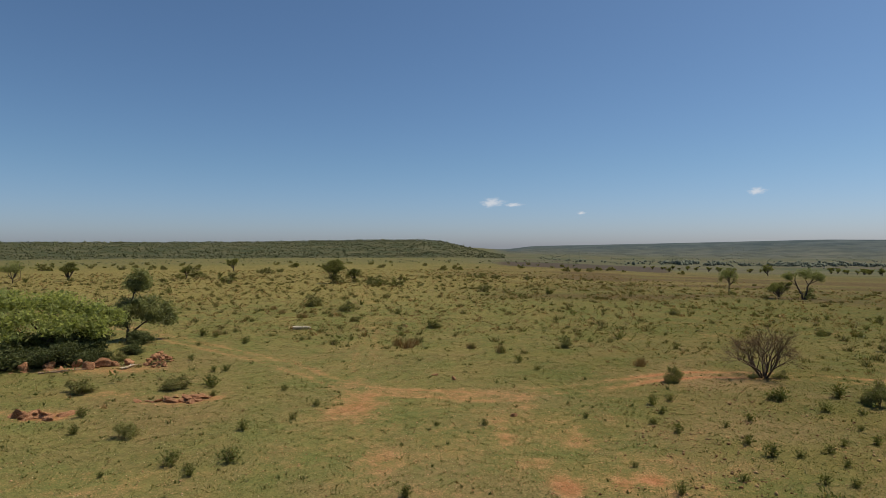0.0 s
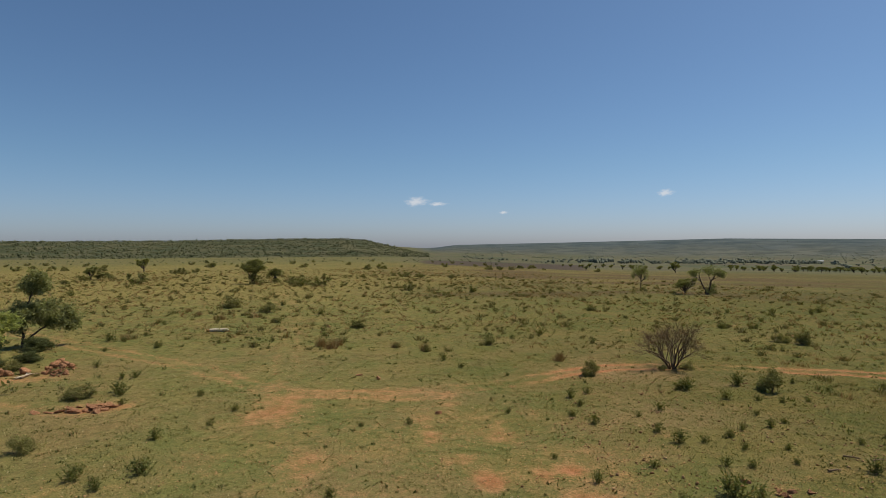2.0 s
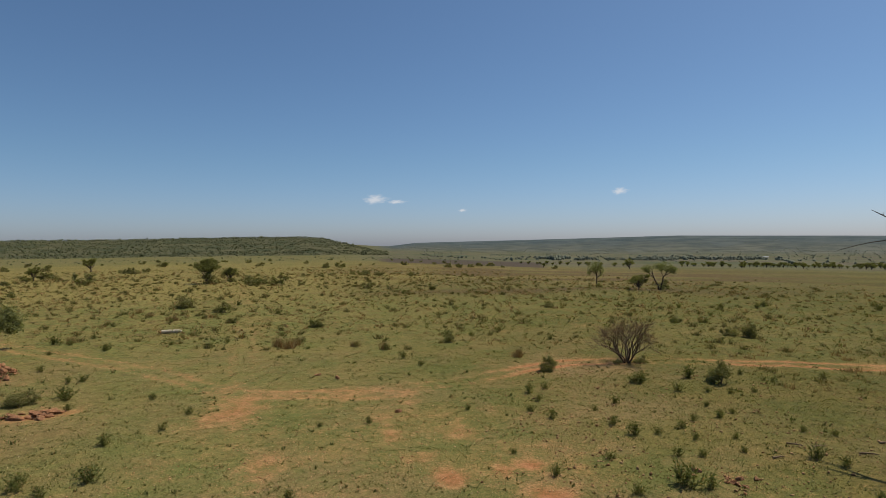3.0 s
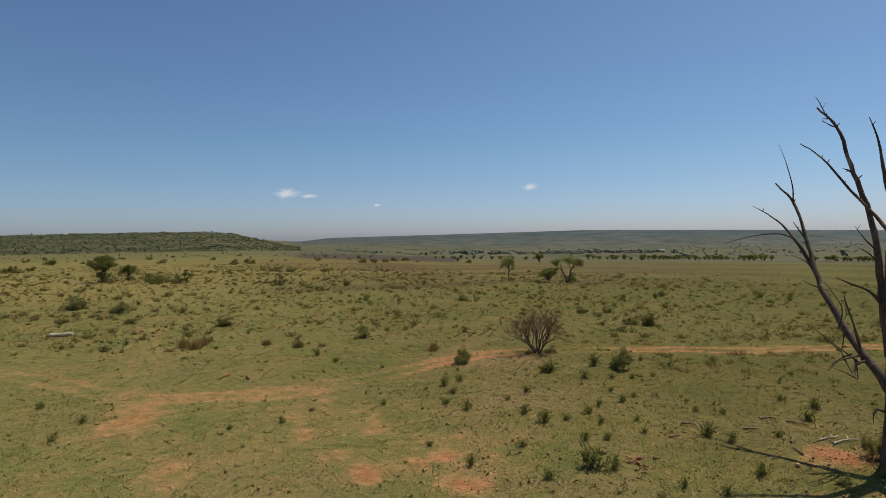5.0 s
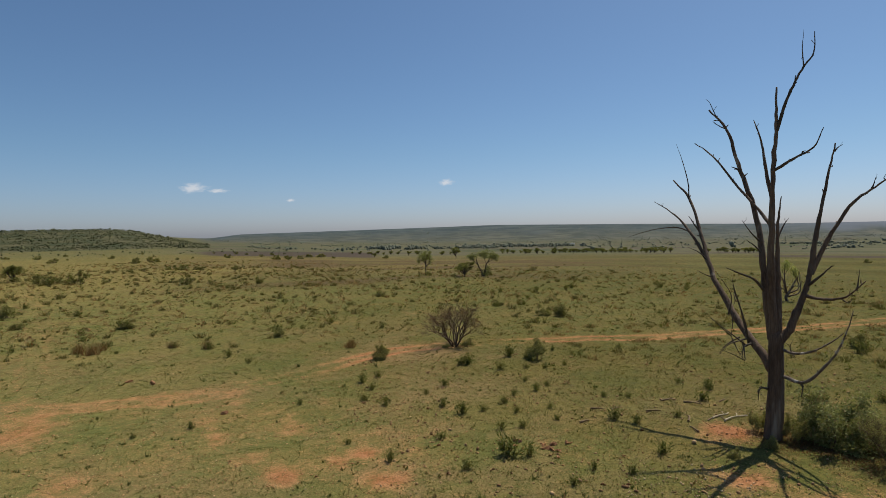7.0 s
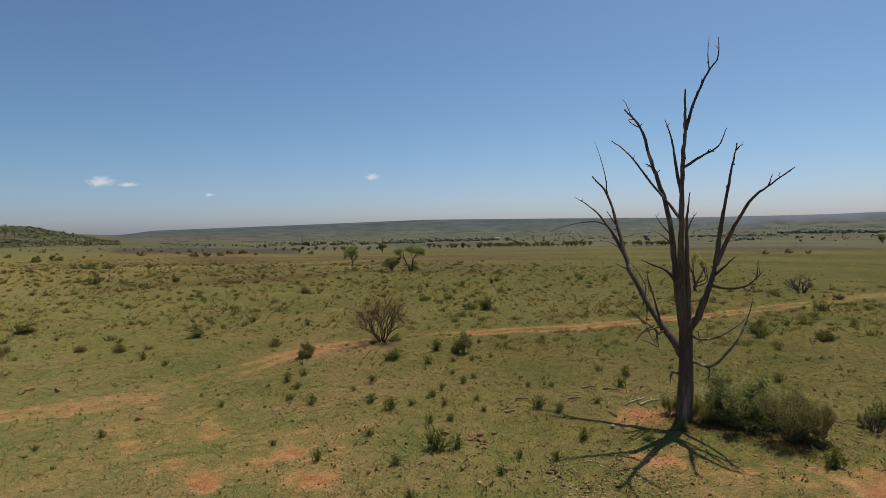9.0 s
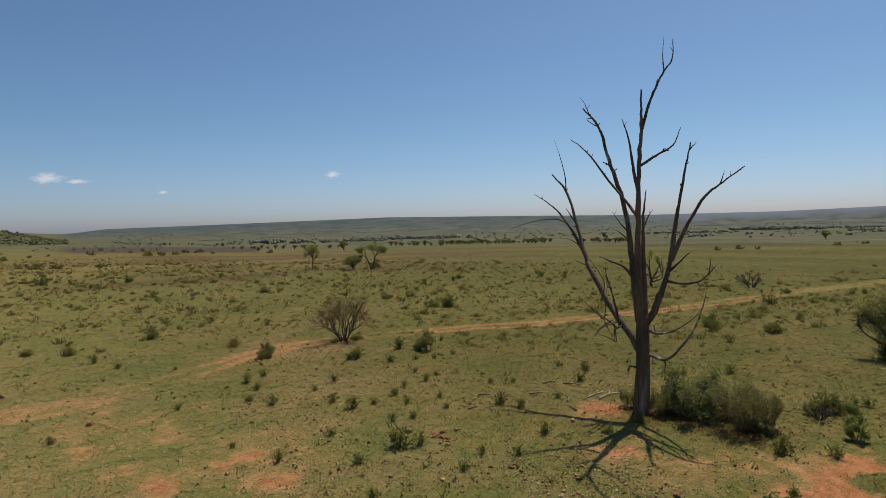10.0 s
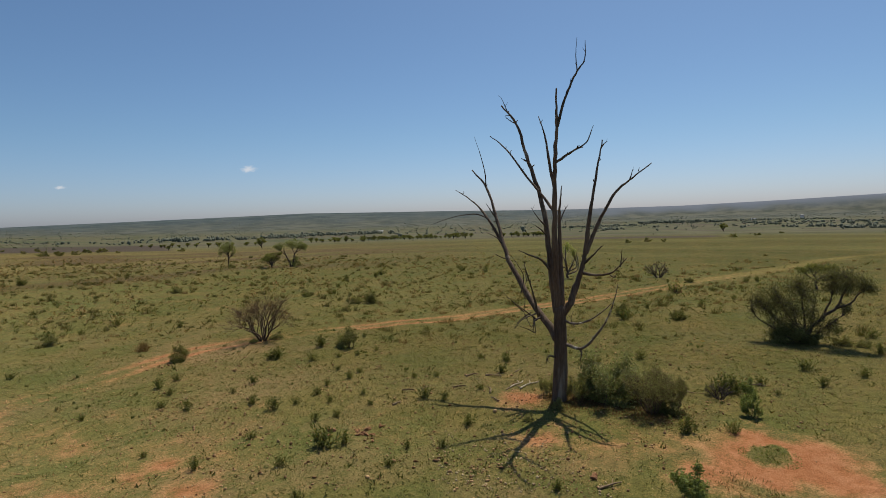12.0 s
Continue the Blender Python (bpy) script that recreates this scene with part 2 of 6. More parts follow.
STRAW_BLADE = foliage("straw_blade", (0.20, 0.145, 0.058), (0.39, 0.285, 0.130), (0.26, 0.14, 0.06), 0.3, 0.3)
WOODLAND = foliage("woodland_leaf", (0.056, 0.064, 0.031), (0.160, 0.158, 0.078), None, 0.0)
# woodland leaf with distance haze mixed into its colour: paler and greyer
HAZY_WOOD = foliage("hazy_woodland_leaf", (0.100, 0.112, 0.080), (0.190, 0.198, 0.142), None, 0.0)
WALL_PAINT = surface("white_wall_paint", (0.68, 0.66, 0.62), (0.82, 0.80, 0.76), 0.8, 0.8, 0.1, 0.01)
ROOF_SHEET = surface("grey_roof_sheet", (0.32, 0.32, 0.33), (0.48, 0.48, 0.48), 0.8, 0.5, 0.1, 0.01)
GLASS_DARK = surface("dark_window", (0.03, 0.035, 0.04), (0.05, 0.055, 0.06), 1.0, 0.2, 0.0, 0.01)


# ---------------------------------------------------------------- mesh tools
def mesh_from(name, verts, faces, material, smooth=False):
    me = bpy.data.meshes.new(name)
    verts, faces = np.asarray(verts, dtype=np.float32), np.asarray(faces, dtype=np.int32)
    count, sides = faces.shape
    me.vertices.add(len(verts))
    me.vertices.foreach_set("co", verts.ravel())
    me.loops.add(count * sides)
    me.loops.foreach_set("vertex_index", faces.ravel())
    me.polygons.add(count)
    me.polygons.foreach_set("loop_start", np.arange(0, count * sides, sides, dtype=np.int32))
    if smooth:
        me.polygons.foreach_set("use_smooth", np.ones(count, dtype=bool))
    me.materials.append(material)
    me.update(calc_edges=True)
    me.validate()
    return me


def part(name, verts, faces, material, parent=None, label="", smooth=False):
    ob = new(name, mesh_from(name, verts, faces, material, smooth))
    if parent:
        ob.parent = parent
    return tagged(ob, label)


class Build:
    """Collects pieces of one mesh made of triangles."""

    def __init__(self):
        self.v, self.f, self.n = [], [], 0

    def add(self, verts, faces):
        verts, faces = np.asarray(verts, float), np.asarray(faces, int)
        if faces.shape[1] == 4:
            faces = np.concatenate([faces[:, [0, 1, 2]], faces[:, [0, 2, 3]]])
        self.v.append(verts)
        self.f.append(faces + self.n)
        self.n += len(verts)

    def done(self):
        return np.concatenate(self.v), np.concatenate(self.f)


def unit(v):
    return v / (np.linalg.norm(v, axis=-1, keepdims=True) + 1e-9)


def tube(points, radii, sides=6):
    """A tapered tube along points, closed at its tip."""
    points, radii = np.asarray(points, float), np.asarray(radii, float)
    along = unit(np.gradient(points, axis=0))
    ref = np.array([0.0, 1.0, 0.0]) if abs(along[0][1]) < 0.8 else np.array([1.0, 0.0, 0.0])
    a = unit(np.cross(along, ref))
    b = np.cross(along, a)
    ang = np.linspace(0, 2 * np.pi, sides, endpoint=False)
    ring = np.cos(ang)[None, :, None] * a[:, None] + np.sin(ang)[None, :, None] * b[:, None]
    verts = (points[:, None] + ring * radii[:, None, None]).reshape(-1, 3)
    k, j = np.meshgrid(np.arange(len(points) - 1), np.arange(sides), indexing="ij")
    k, j = k.ravel(), j.ravel()
    nxt = (j + 1) % sides
    quads = np.stack([k * sides + j, k * sides + nxt, (k + 1) * sides + nxt, (k + 1) * sides + j], 1)
    tip = len(verts)
    verts = np.concatenate([verts, points[-1:] + along[-1:] * radii[-1]])
    last = (len(points) - 1) * sides
    cap = np.stack([last + np.arange(sides), last + (np.arange(sides) + 1) % sides, np.full(sides, tip)], 1)
    return verts, np.concatenate([quads[:, [0, 1, 2]], quads[:, [0, 2, 3]], cap])


def curve(points, steps):
    """A smooth line through a few points."""
    p = np.asarray(points, float)
    p = np.concatenate([2 * p[:1] - p[1:2], p, 2 * p[-1:] - p[-2:-1]])
    out = []
    for i in range(1, len(p) - 2):
        for s in range(steps):
            t = s / steps
            out.append(0.5 * (2 * p[i] + (p[i + 1] - p[i - 1]) * t + (2 * p[i - 1] - 5 * p[i] + 4 * p[i + 1] - p[i + 2]) * t * t
                              + (3 * p[i] - p[i - 1] - 3 * p[i + 1] + p[i + 2]) * t ** 3))
    out.append(p[-2])
    return np.array(out)


def leaf_cloud(rng, at, size, droop=0.0):
    """One small pointed leaf at each place, turned at random."""
    n = len(at)
    face = unit(rng.normal(size=(n, 3)) + np.array([0.3, 0.1, 0.75]))
    d = unit(np.cross(face, rng.normal(size=(n, 3))) + np.array([0, 0, -droop]))
    w = unit(np.cross(d, face))
    s = size * rng.uniform(0.6, 1.4, (n, 1))
    verts = np.stack([at - d * s, at + w * s * 0.45, at + d * s, at - w * s * 0.45], 1).reshape(-1, 3)
    base = np.arange(n)[:, None] * 4
    return verts, np.concatenate([base + [0, 1, 2], base + [0, 2, 3]])


def blades(rng, at, height, width, lean):
    """One grass blade (a bent triangle pair would be lost at this size: one triangle) at each place."""
    n = len(at)
    turn = rng.uniform(0, 2 * np.pi, n)
    side = np.stack([np.cos(turn), np.sin(turn), np.zeros(n)], 1) * (width * 0.5)[:, None]
    away = rng.normal(size=(n, 2)) * lean
    tip = at + np.concatenate([away * height[:, None], height[:, None]], 1)
    verts = np.stack([at - side, at + side, tip], 1).reshape(-1, 3)
    return verts, np.arange(n * 3).reshape(-1, 3)


# ---------------------------------------------------------------- the lie of the land
def smooth(a, b, x):
    u = np.clip((x - a) / (b - a), 0, 1)
    return u * u * (3 - 2 * u)


def terrain(x, y):
    """Height of the land: a flat shoulder that falls gently to a wide valley, a wooded hill and a far plateau."""
    r, az = np.hypot(x, y), np.degrees(np.arctan2(x, y))
    w = smooth(0, 28, az) * smooth(175, 140, az)
    z = (1 - w) * np.interp(r, [0, 100, 200, 300, 600, 1000, 1500, 2500, 5200], [0, 0, -1.0, -2.9, -8.1, -12, -14.5, -16, -16])
    z = z + w * np.interp(r, [0, 70, 150, 250, 400, 600, 1000, 1800, 2600, 5200], [0, 0, -2.2, -5.4, -10, -14.5, -21, -30, -33, -33])
    z = z + np.interp(az, [-45, -20, -8, 0], [26, 28.5, 34, 35]) * smooth(850, 1400, r) * smooth(6.8, -2, az) * smooth(-150, -100, az)
    crest = 5.5 + 3700 * np.tan(np.radians(np.interp(az, [5, 8, 20, 33, 46, 57, 68, 76, 83, 95], [-.1, .05, .3, .6, .45, .25, .28, .5, .75, .85])))
    foot = np.interp(az, [52, 66], [2500, 3250])
    return z + (crest - z) * smooth(0, 1, (r - foot) / (3750 - foot)) * smooth(5, 9, az) * smooth(170, 130, az)


def waves(x, y, scale, seed):
    """Cheap smooth noise from sums of sines, about -1 to 1."""
    rng = np.random.default_rng(seed)
    total = 0
    for k in range(7):
        a, f, p = rng.uniform(0, 2 * np.pi), rng.uniform(0.6, 1.9) / scale, rng.uniform(0, 6.28)
        total = total + np.sin((x * np.cos(a) + y * np.sin(a)) * f * 2 * np.pi + p)
    return total / 3.5


TRACK_WEST = [(-60, 70), (-34, 50.5), (-20.9, 39.3), (-18.2, 37.0), (-11.5, 31.3), (-7.5, 27.6), (-4.8, 24.4), (-3.1, 22.7), (-1.4, 22.2), (1.0, 21.8), (2.4, 21.6)]
TRACK_EAST = [(-1.4, 22.2), (1.0, 21.8), (4.7, 22.8), (7.3, 23.8), (9.3, 24.9), (10.8, 25.5), (12.8, 25.3), (15, 24.9), (18.1, 23.9), (22.3, 21.9),
              (28.7, 20.1), (33.4, 19.0), (38.3, 18.1), (46.5, 16.9), (58.1, 14.3), (70.2, 13.2), (84.9, 10.5), (140, 3)]
TRACK_FAINT = [(-3.1, 22.7), (-4.2, 32), (-5.2, 42), (-7.2, 55.7), (-10.9, 78.6)]
# bare red patches: x, y, half width, half depth, strength
PATCHES = [(-3.0, 20.6, 1.15, 2.4, .94), (-3.7, 23.5, .9, 1.2, .70), (-1.7, 15.2, .75, 1.3, .80), (-.9, 22.1, 1.2, .8, .62), (.7, 21.8, 1.2, .8, .80), (2.8, 21.6, .9, .7, .75),
           (1.8, 17.1, .40, .9, .90), (1.6, 18.5, .6, .5, .7), (2.4, 14.9, .5, .6, .85), (3.8, 16.8, .85, 1.1, .75), (2.8, 13.5, .55, .7, 1.0), (4.3, 13.7, .5, .6, .95), (4.9, 13.9, .6, .55, 1.05),
           (4.7, 12.2, .65, .6, 1.1), (6.0, 15.1, .5, .7, .6), (5.4, 18.7, .6, .6, .5), (6.1, 13.4, .35, .4, .6), (2.9, 20.2, .6, .7, .65), (17.0, 37.0, .9, 1.0, .62), (10.9, 35.0, .7, .8, .5), (24.3, 37.5, .9, .9, .5), (-9.3, 21.3, 1.15, 1.0, 1.0), (-13.2, 19.2, 1.4, .8, 1.0), (-12.2, 22.0, 1.2, .6, .6), (-14.6, 26.3, 2.6, .9, .8),
           (-16.3, 26.3, 3.2, .9, .7), (14.0, 3.6, 1.5, 1.5, 1.8), (15.1, 3.2, .8, .9, 1.3), (13.7, 2.3, 1.1, .7, 1.3), (12.3, 4.7, .8, .65, 1.15), (13.98, 10.22, .85, .72, 1.3), (11.7, 8.2, .9, .6, 1.0), (12.4, 6.9, .7, .5, .9), (12.9, 8.4, .5, .5, .7),
           (12.9, 5.7, .5, .5, .7), (9.3, 12.1, .45, .4, .7), (22.0, 12.0, .6, .5, .5),
           (-8.6, 13.6, 3.0, 1.3, .38), (-4.2, 15.6, 1.3, 1.3, .40), (1.5, 17.0, 5.5, 4.2, .36), (5.2, 14.0, 3.2, 2.4, .42), (-2.5, 16.5, 2.6, 4.0, .26), (12.2, 7.0, 2.4, 1.6, .44), (9.3, 12.0, 2.2, 1.7, .30)]


def away_from_line(x, y, line):
    best = np.full(np.shape(x), 1e9)
    for (ax, ay), (bx, by) in zip(line[:-1], line[1:]):
        dx, dy = bx - ax, by - ay
        t = np.clip(((x - ax) * dx + (y - ay) * dy) / (dx * dx + dy * dy), 0, 1)
        best = np.minimum(best, np.hypot(x - ax - t * dx, y - ay - t * dy))
    return best


def bareness(x, y):
    """How worn the grass is: 0 full grass, 1 bare red earth."""
    worn = np.zeros(np.shape(x))
    wob = waves(x, y, 9, 3) * 0.25
    cross = np.exp(-np.hypot((x + 1.2) / 5.5, (y - 22) / 3.0) ** 2)
    stony = np.exp(-((x - 10.2) / 2.8) ** 2)
    east = 0.18 + 0.2 * cross + 0.70 * stony + 0.60 * smooth(15.5, 18.5, x) * smooth(58, 36, x)
    for line, strength, base in ((TRACK_WEST, .40 + .18 * cross, .20), (TRACK_EAST, east * smooth(75, 45, x), .22), (TRACK_FAINT, .12, .14)):
        d = away_from_line(x, y, line) + waves(x, y, 4.0, 8) * 0.12
        ruts = np.exp(-((d - 0.52) / (0.21 + .006 * np.maximum(np.hypot(x, y) - 36, 0))) ** 2)
        worn = np.maximum(worn, ruts * (strength + wob * .6) + (base + .2 * np.exp(-((x - 10.2) / 2.8) ** 2) + (.10 * smooth(15, 19, x) * smooth(62, 45, x) if line is TRACK_EAST else 0)) * (smooth(30, 14, x) if line is not TRACK_EAST else smooth(55, 30, x)) * np.exp(-(d / np.where(x > 15, .75, 1.15)) ** 2))
    for px, py, w, h, s in PATCHES:
        q = np.hypot((x - px) / w, (y - py) / h) + waves(x, y, 1.6, 5) * 0.28
        worn = np.maximum(worn, s * (.88 if s > .95 else .80) * smooth(1.8, 0.0, q))
    grown = np.hypot((x - 14.1) / .75, (y - 3.75) / .55) + waves(x, y, .8, 6) * .2
    return worn * smooth(0.5, 1.1, grown)


def lie(x, y):
    """Height of the ground with its small humps."""
    r = np.hypot(x, y)
    worn = bareness(x, y) * smooth(120, 60, r)
    hump = waves(x, y, 6, 11) * 0.035 + waves(x, y, 1.3, 12) * 0.012
    hump = hump + .16 * np.exp(-np.hypot((x - 13.98) / .45, (y - 10.22) / .45) ** 2)
    return terrain(x, y) + hump * smooth(400, 100, r) - 0.04 * np.clip(worn, 0, 1)


def build_ground():
    rings = np.concatenate([[0.0, 2.5, 5.0, 7.0], np.geomspace(8.5, 15.9, 45), np.arange(16, 46, .2), np.geomspace(46.3, 112, 95), np.geomspace(114, 4900, 115)])
    turns = np.radians(np.concatenate([np.arange(-52, 96, 0.45), np.arange(96, 308, 4.0)]))
    r, a = np.meshgrid(rings[1:], turns, indexing="ij")
    x, y = r * np.sin(a), r * np.cos(a)
    z = lie(x, y)
    verts = np.concatenate([[[0, 0, 0]], np.stack([x, y, z], -1).reshape(-1, 3)])
    n, m = r.shape
    i, j = np.meshgrid(np.arange(n - 1), np.arange(m), indexing="ij")
    i, j = i.ravel(), j.ravel()
    nxt = (j + 1) % m
    quads = np.stack([1 + i * m + j, 1 + (i + 1) * m + j, 1 + (i + 1) * m + nxt, 1 + i * m + nxt], 1)[:, ::-1]
    j = np.arange(m)
    centre = np.stack([np.zeros(m, int), 1 + j, 1 + (j + 1) % m], 1)[:, ::-1]
    tris = np.concatenate([quads[:, [0, 1, 2]], quads[:, [0, 2, 3]], centre])
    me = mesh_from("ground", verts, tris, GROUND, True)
    az = np.degrees(np.arctan2(x, y))
    soil = bareness(x, y) * smooth(260, 120, r)
    dry = smooth(45, 75, r) * smooth(260, 150, r) * smooth(25, -20, az) + 0.35 * smooth(60, 100, r) * smooth(400, 200, r) * (waves(x, y, 90, 21) > 0.1)
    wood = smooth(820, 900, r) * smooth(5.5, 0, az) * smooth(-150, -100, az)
    # far zones whose colours carry the painted distance haze
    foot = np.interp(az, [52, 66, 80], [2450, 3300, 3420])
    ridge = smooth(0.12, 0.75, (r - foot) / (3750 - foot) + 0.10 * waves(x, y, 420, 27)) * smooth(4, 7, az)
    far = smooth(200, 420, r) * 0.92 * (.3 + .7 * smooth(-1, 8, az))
    # mask of darker grass, mostly stronger towards the east
    dark_grass = smooth(-8, 34, az) * smooth(150, 110, az) * (0.40 + 0.32 * smooth(13, 30, r) + 0.38 * smooth(36, 85, r) + 0.12 * waves(x, y, 40, 22)) + 0.45 * smooth(60, 150, r) * smooth(15, 5, az)
    line = np.exp(-(away_from_line(x, y, TRACK_EAST) / (.7 + .004 * r)) ** 2) * smooth(36, 50, x) * smooth(300, 120, r)
    dark_grass = dark_grass * (1 - .5 * smooth(50, 105, r) * smooth(48, 28, az)) * (1 - .35 * smooth(22, 40, r) * (1 - .7 * smooth(42, 62, az)))
    dark_grass = dark_grass * (1 - .16 * smooth(45, 130, r) * smooth(40, 60, az)) * (1 - .5 * line)
    dry = dry + 1.5 * line + .3 * smooth(60, 110, r) * smooth(330, 260, r) * smooth(48, 28, az) * smooth(-12, 2, az)
    across = r + 9 * waves(x, y, 110, 24) + 3 * waves(x, y, 30, 25)
    band = sum(np.exp(-((across - c) / w) ** 2) for c, w in ((64, 3.5), (81, 7.0), (101, 6.0), (127, 9.0), (160, 11.0)))
    band = band + .55 * smooth(92, 125, r) * smooth(330, 250, r)
    band = band * smooth(-4, 12, az) * smooth(55, 34, az) * (0.75 + 0.5 * waves(x, y, 35, 26))
    dark_grass = dark_grass + .20 * np.sin(across * 2 * np.pi / (13 + .10 * r)) * smooth(58, 85, r) * smooth(2, 12, az) * smooth(420, 300, r)
    burnt = smooth(3, 8, az) * smooth(23, 19, az) * smooth(225, 255, r) * smooth(600, 440, r) + smooth(54, 57, az) * smooth(73, 69, az) * smooth(205, 225, r) * smooth(285, 262, r)
    for key, values in (("soil", soil), ("dark_grass", np.clip(dark_grass, 0, 1)), ("band", np.clip(band, 0, 1)), ("grazed", smooth(48, 24, r) * (.75 + .25 * smooth(-5, 20, az)) * (1 - .55 * smooth(28, 45, az)) + .5 * smooth(19, 11.5, r)), ("pale", ridge * smooth(52, 66, az)), ("dry", dry), ("wood", wood), ("ridge", ridge), ("slope", smooth(1500, 2700, r) * smooth(4, 7, az)), ("burnt", burnt), ("far", far)):
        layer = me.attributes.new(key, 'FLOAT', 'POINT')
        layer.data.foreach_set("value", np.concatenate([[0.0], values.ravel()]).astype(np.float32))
    return tagged(new("ground", me), "green and straw-coloured grassland with worn red earth", "ground", kind="structure")


build_ground()


# ---------------------------------------------------------------- kinds of plants
def crown_plant(name, label, category, clumps, seed, bark, leaf, stem, fork, leaf_size, leaves, twigs=12, stems=1, bareness_of_leaf=0.35, sides=6, crook=0.09, gather=0.6):
    """A woody plant: stems from the base to leaf clumps (x, y, z, width, height), twigs through each clump, leaves round the twigs."""
    rng = np.random.default_rng(seed)
    thing = new(name)
    tagged(thing, label, category)
    wood, green = Build(), Build()
    top = np.array([rng.normal() * 0.05, rng.normal() * 0.05, fork])
    if fork > 0.05:
        line = curve([(0, 0, -0.05), (rng.normal() * .06, rng.normal() * .06, fork * .5), top], 3)
        wood.add(*tube(line, np.linspace(stem * 1.25, stem * 0.9, len(line)), sides + 2))
    for cx, cy, cz, w, h, *share in clumps:
        heart = np.array([cx, cy, cz])
        for s in range(stems):
            foot = np.array([top[0], top[1], fork * rng.uniform(.6, 1.0)]) if fork > 0.05 else np.array([cx * gather + rng.normal() * w * .2, cy * gather + rng.normal() * w * .2, -0.03])
            end = heart + rng.normal(size=3) * [w * .25, w * .25, h * .15]
            mid = foot + (end - foot) * 0.5 + rng.normal(size=3) * np.linalg.norm(end - foot) * crook
            line = curve([foot, mid, end], 4)
            wood.add(*tube(line, np.linspace(stem * 0.75 / stems ** 0.4, stem * 0.22 / stems ** 0.4, len(line)), sides))
            for k in range(twigs):
                start = line[rng.integers(4, len(line))]
                d = unit(rng.normal(size=3)) * rng.uniform(0.45, 1.0)
                tip = heart + d * [w, w, h]
                bend = (start + tip) / 2 + rng.normal(size=3) * w * (crook + .02)
                sprig = curve([start, bend, tip], 2)
                wood.add(*tube(sprig, np.linspace(stem * 0.22, stem * 0.06, len(sprig)), 3))
                count = int(leaves / (twigs * stems) * (share[0] if share else 1))
                if count:
                    along = rng.uniform(bareness_of_leaf, 1.05, count)
                    at = np.stack([np.interp(along * (len(sprig) - 1), np.arange(len(sprig)), sprig[:, c]) for c in range(3)], 1)
                    at = at + rng.normal(size=(count, 3)) * [w * .24, w * .24, h * .24]
                    at[:, 2] = np.maximum(at[:, 2], 0.02)
                    green.add(*leaf_cloud(rng, at, leaf_size))
    part("stem" if fork < 0.05 else "trunk", *wood.done(), bark, thing)
    if green.n:
        part("crown", *green.done(), leaf, thing)
    return thing


def limbed_plant(name, label, category, limbs, clumps, seed, bark, leaf, leaf_size, leaves, twigs, twig_size=.012, loose=.30, sides=7):
    """A woody plant with limbs of its own (start radius, end radius, points ...), whose leaf clumps (x, y, z, width, height, share)
    hang on twigs from the nearest limb: leaves sit round the twigs and fill each clump loosely."""
    rng = np.random.default_rng(seed)
    thing = tagged(new(name), label, category)
    wood, green, spine = Build(), Build(), []
    for r0, r1, *points in limbs:
        line = curve(points, 5)
        line[1:-1] += rng.normal(size=(len(line) - 2, 3)) * r0 * .25
        wood.add(*tube(line, np.linspace(r0, r1, len(line)), sides))
        spine.append(line[len(line) // 3:])
    spine = np.concatenate(spine)
    for cx, cy, cz, w, h, *share in clumps:
        heart, size = np.array([cx, cy, cz]), np.array([w, w, h])
        near = spine[np.argsort(((spine - heart) ** 2).sum(1))[:6]]
        tips = []
        for k in range(twigs):
            start = near[rng.integers(0, len(near))]
            tip = heart + unit(rng.normal(size=3)) * size * rng.uniform(.4, 1.0)
            bend = start * .45 + tip * .55 + rng.normal(size=3) * w * .14
            sprig = curve([start, bend, tip], 2)
            wood.add(*tube(sprig, np.linspace(twig_size, twig_size * .25, len(sprig)), 3))
            tips.append(sprig[-3:])
        count = int(leaves * (share[0] if share else 1))
        if count:
            tips = np.concatenate(tips)
            at = tips[rng.integers(0, len(tips), count)] + rng.normal(size=(count, 3)) * size * loose
            at[:, 2] = np.maximum(at[:, 2], .02)
            green.add(*leaf_cloud(rng, at, leaf_size))
    part("trunk", *wood.done(), bark, thing, smooth=True)
    if green.n:
        part("crown", *green.done(), leaf, thing)
    return thing


def branching(rng, wood, foot, way, length, radius, level, spread, lift, ends):
    """One branch that forks again and again, finer each time."""
    mid = foot + way * length * .5 + rng.normal(size=3) * length * .07
    end = foot + unit(way + rng.normal(size=3) * .15 + [0, 0, lift]) * length
    line = curve([foot, mid, end], 2)
    wood.add(*tube(line, np.linspace(radius, radius * .62, len(line)), 6 if radius > .02 else 3))
    if level == 0:
        ends.append(end)
        return
    for k in range(4 if level == 1 else 3):
        base = line[-1] if k < 2 else line[-2]
        turn = unit(way + unit(rng.normal(size=3)) * spread + [0, 0, lift])
        branching(rng, wood, base, turn, length * rng.uniform(.58, .85), radius * .55, level - 1, spread, lift * .8, ends)


def clump_set(seed, count, spread, low, high, w, h):
    rng = np.random.default_rng(seed)
    out = []
    for k in range(count):
        a, d = k * 2.4 + rng.uniform(-.5, .5), spread * math.sqrt((k + 0.4) / count)
        out.append((d * math.cos(a), d * math.sin(a), rng.uniform(low, high) - 0.25 * d / max(spread, .01) * (high - low),
                    w * rng.uniform(.75, 1.25), h * rng.uniform(.75, 1.25)))
    return out


PLANTED = {}


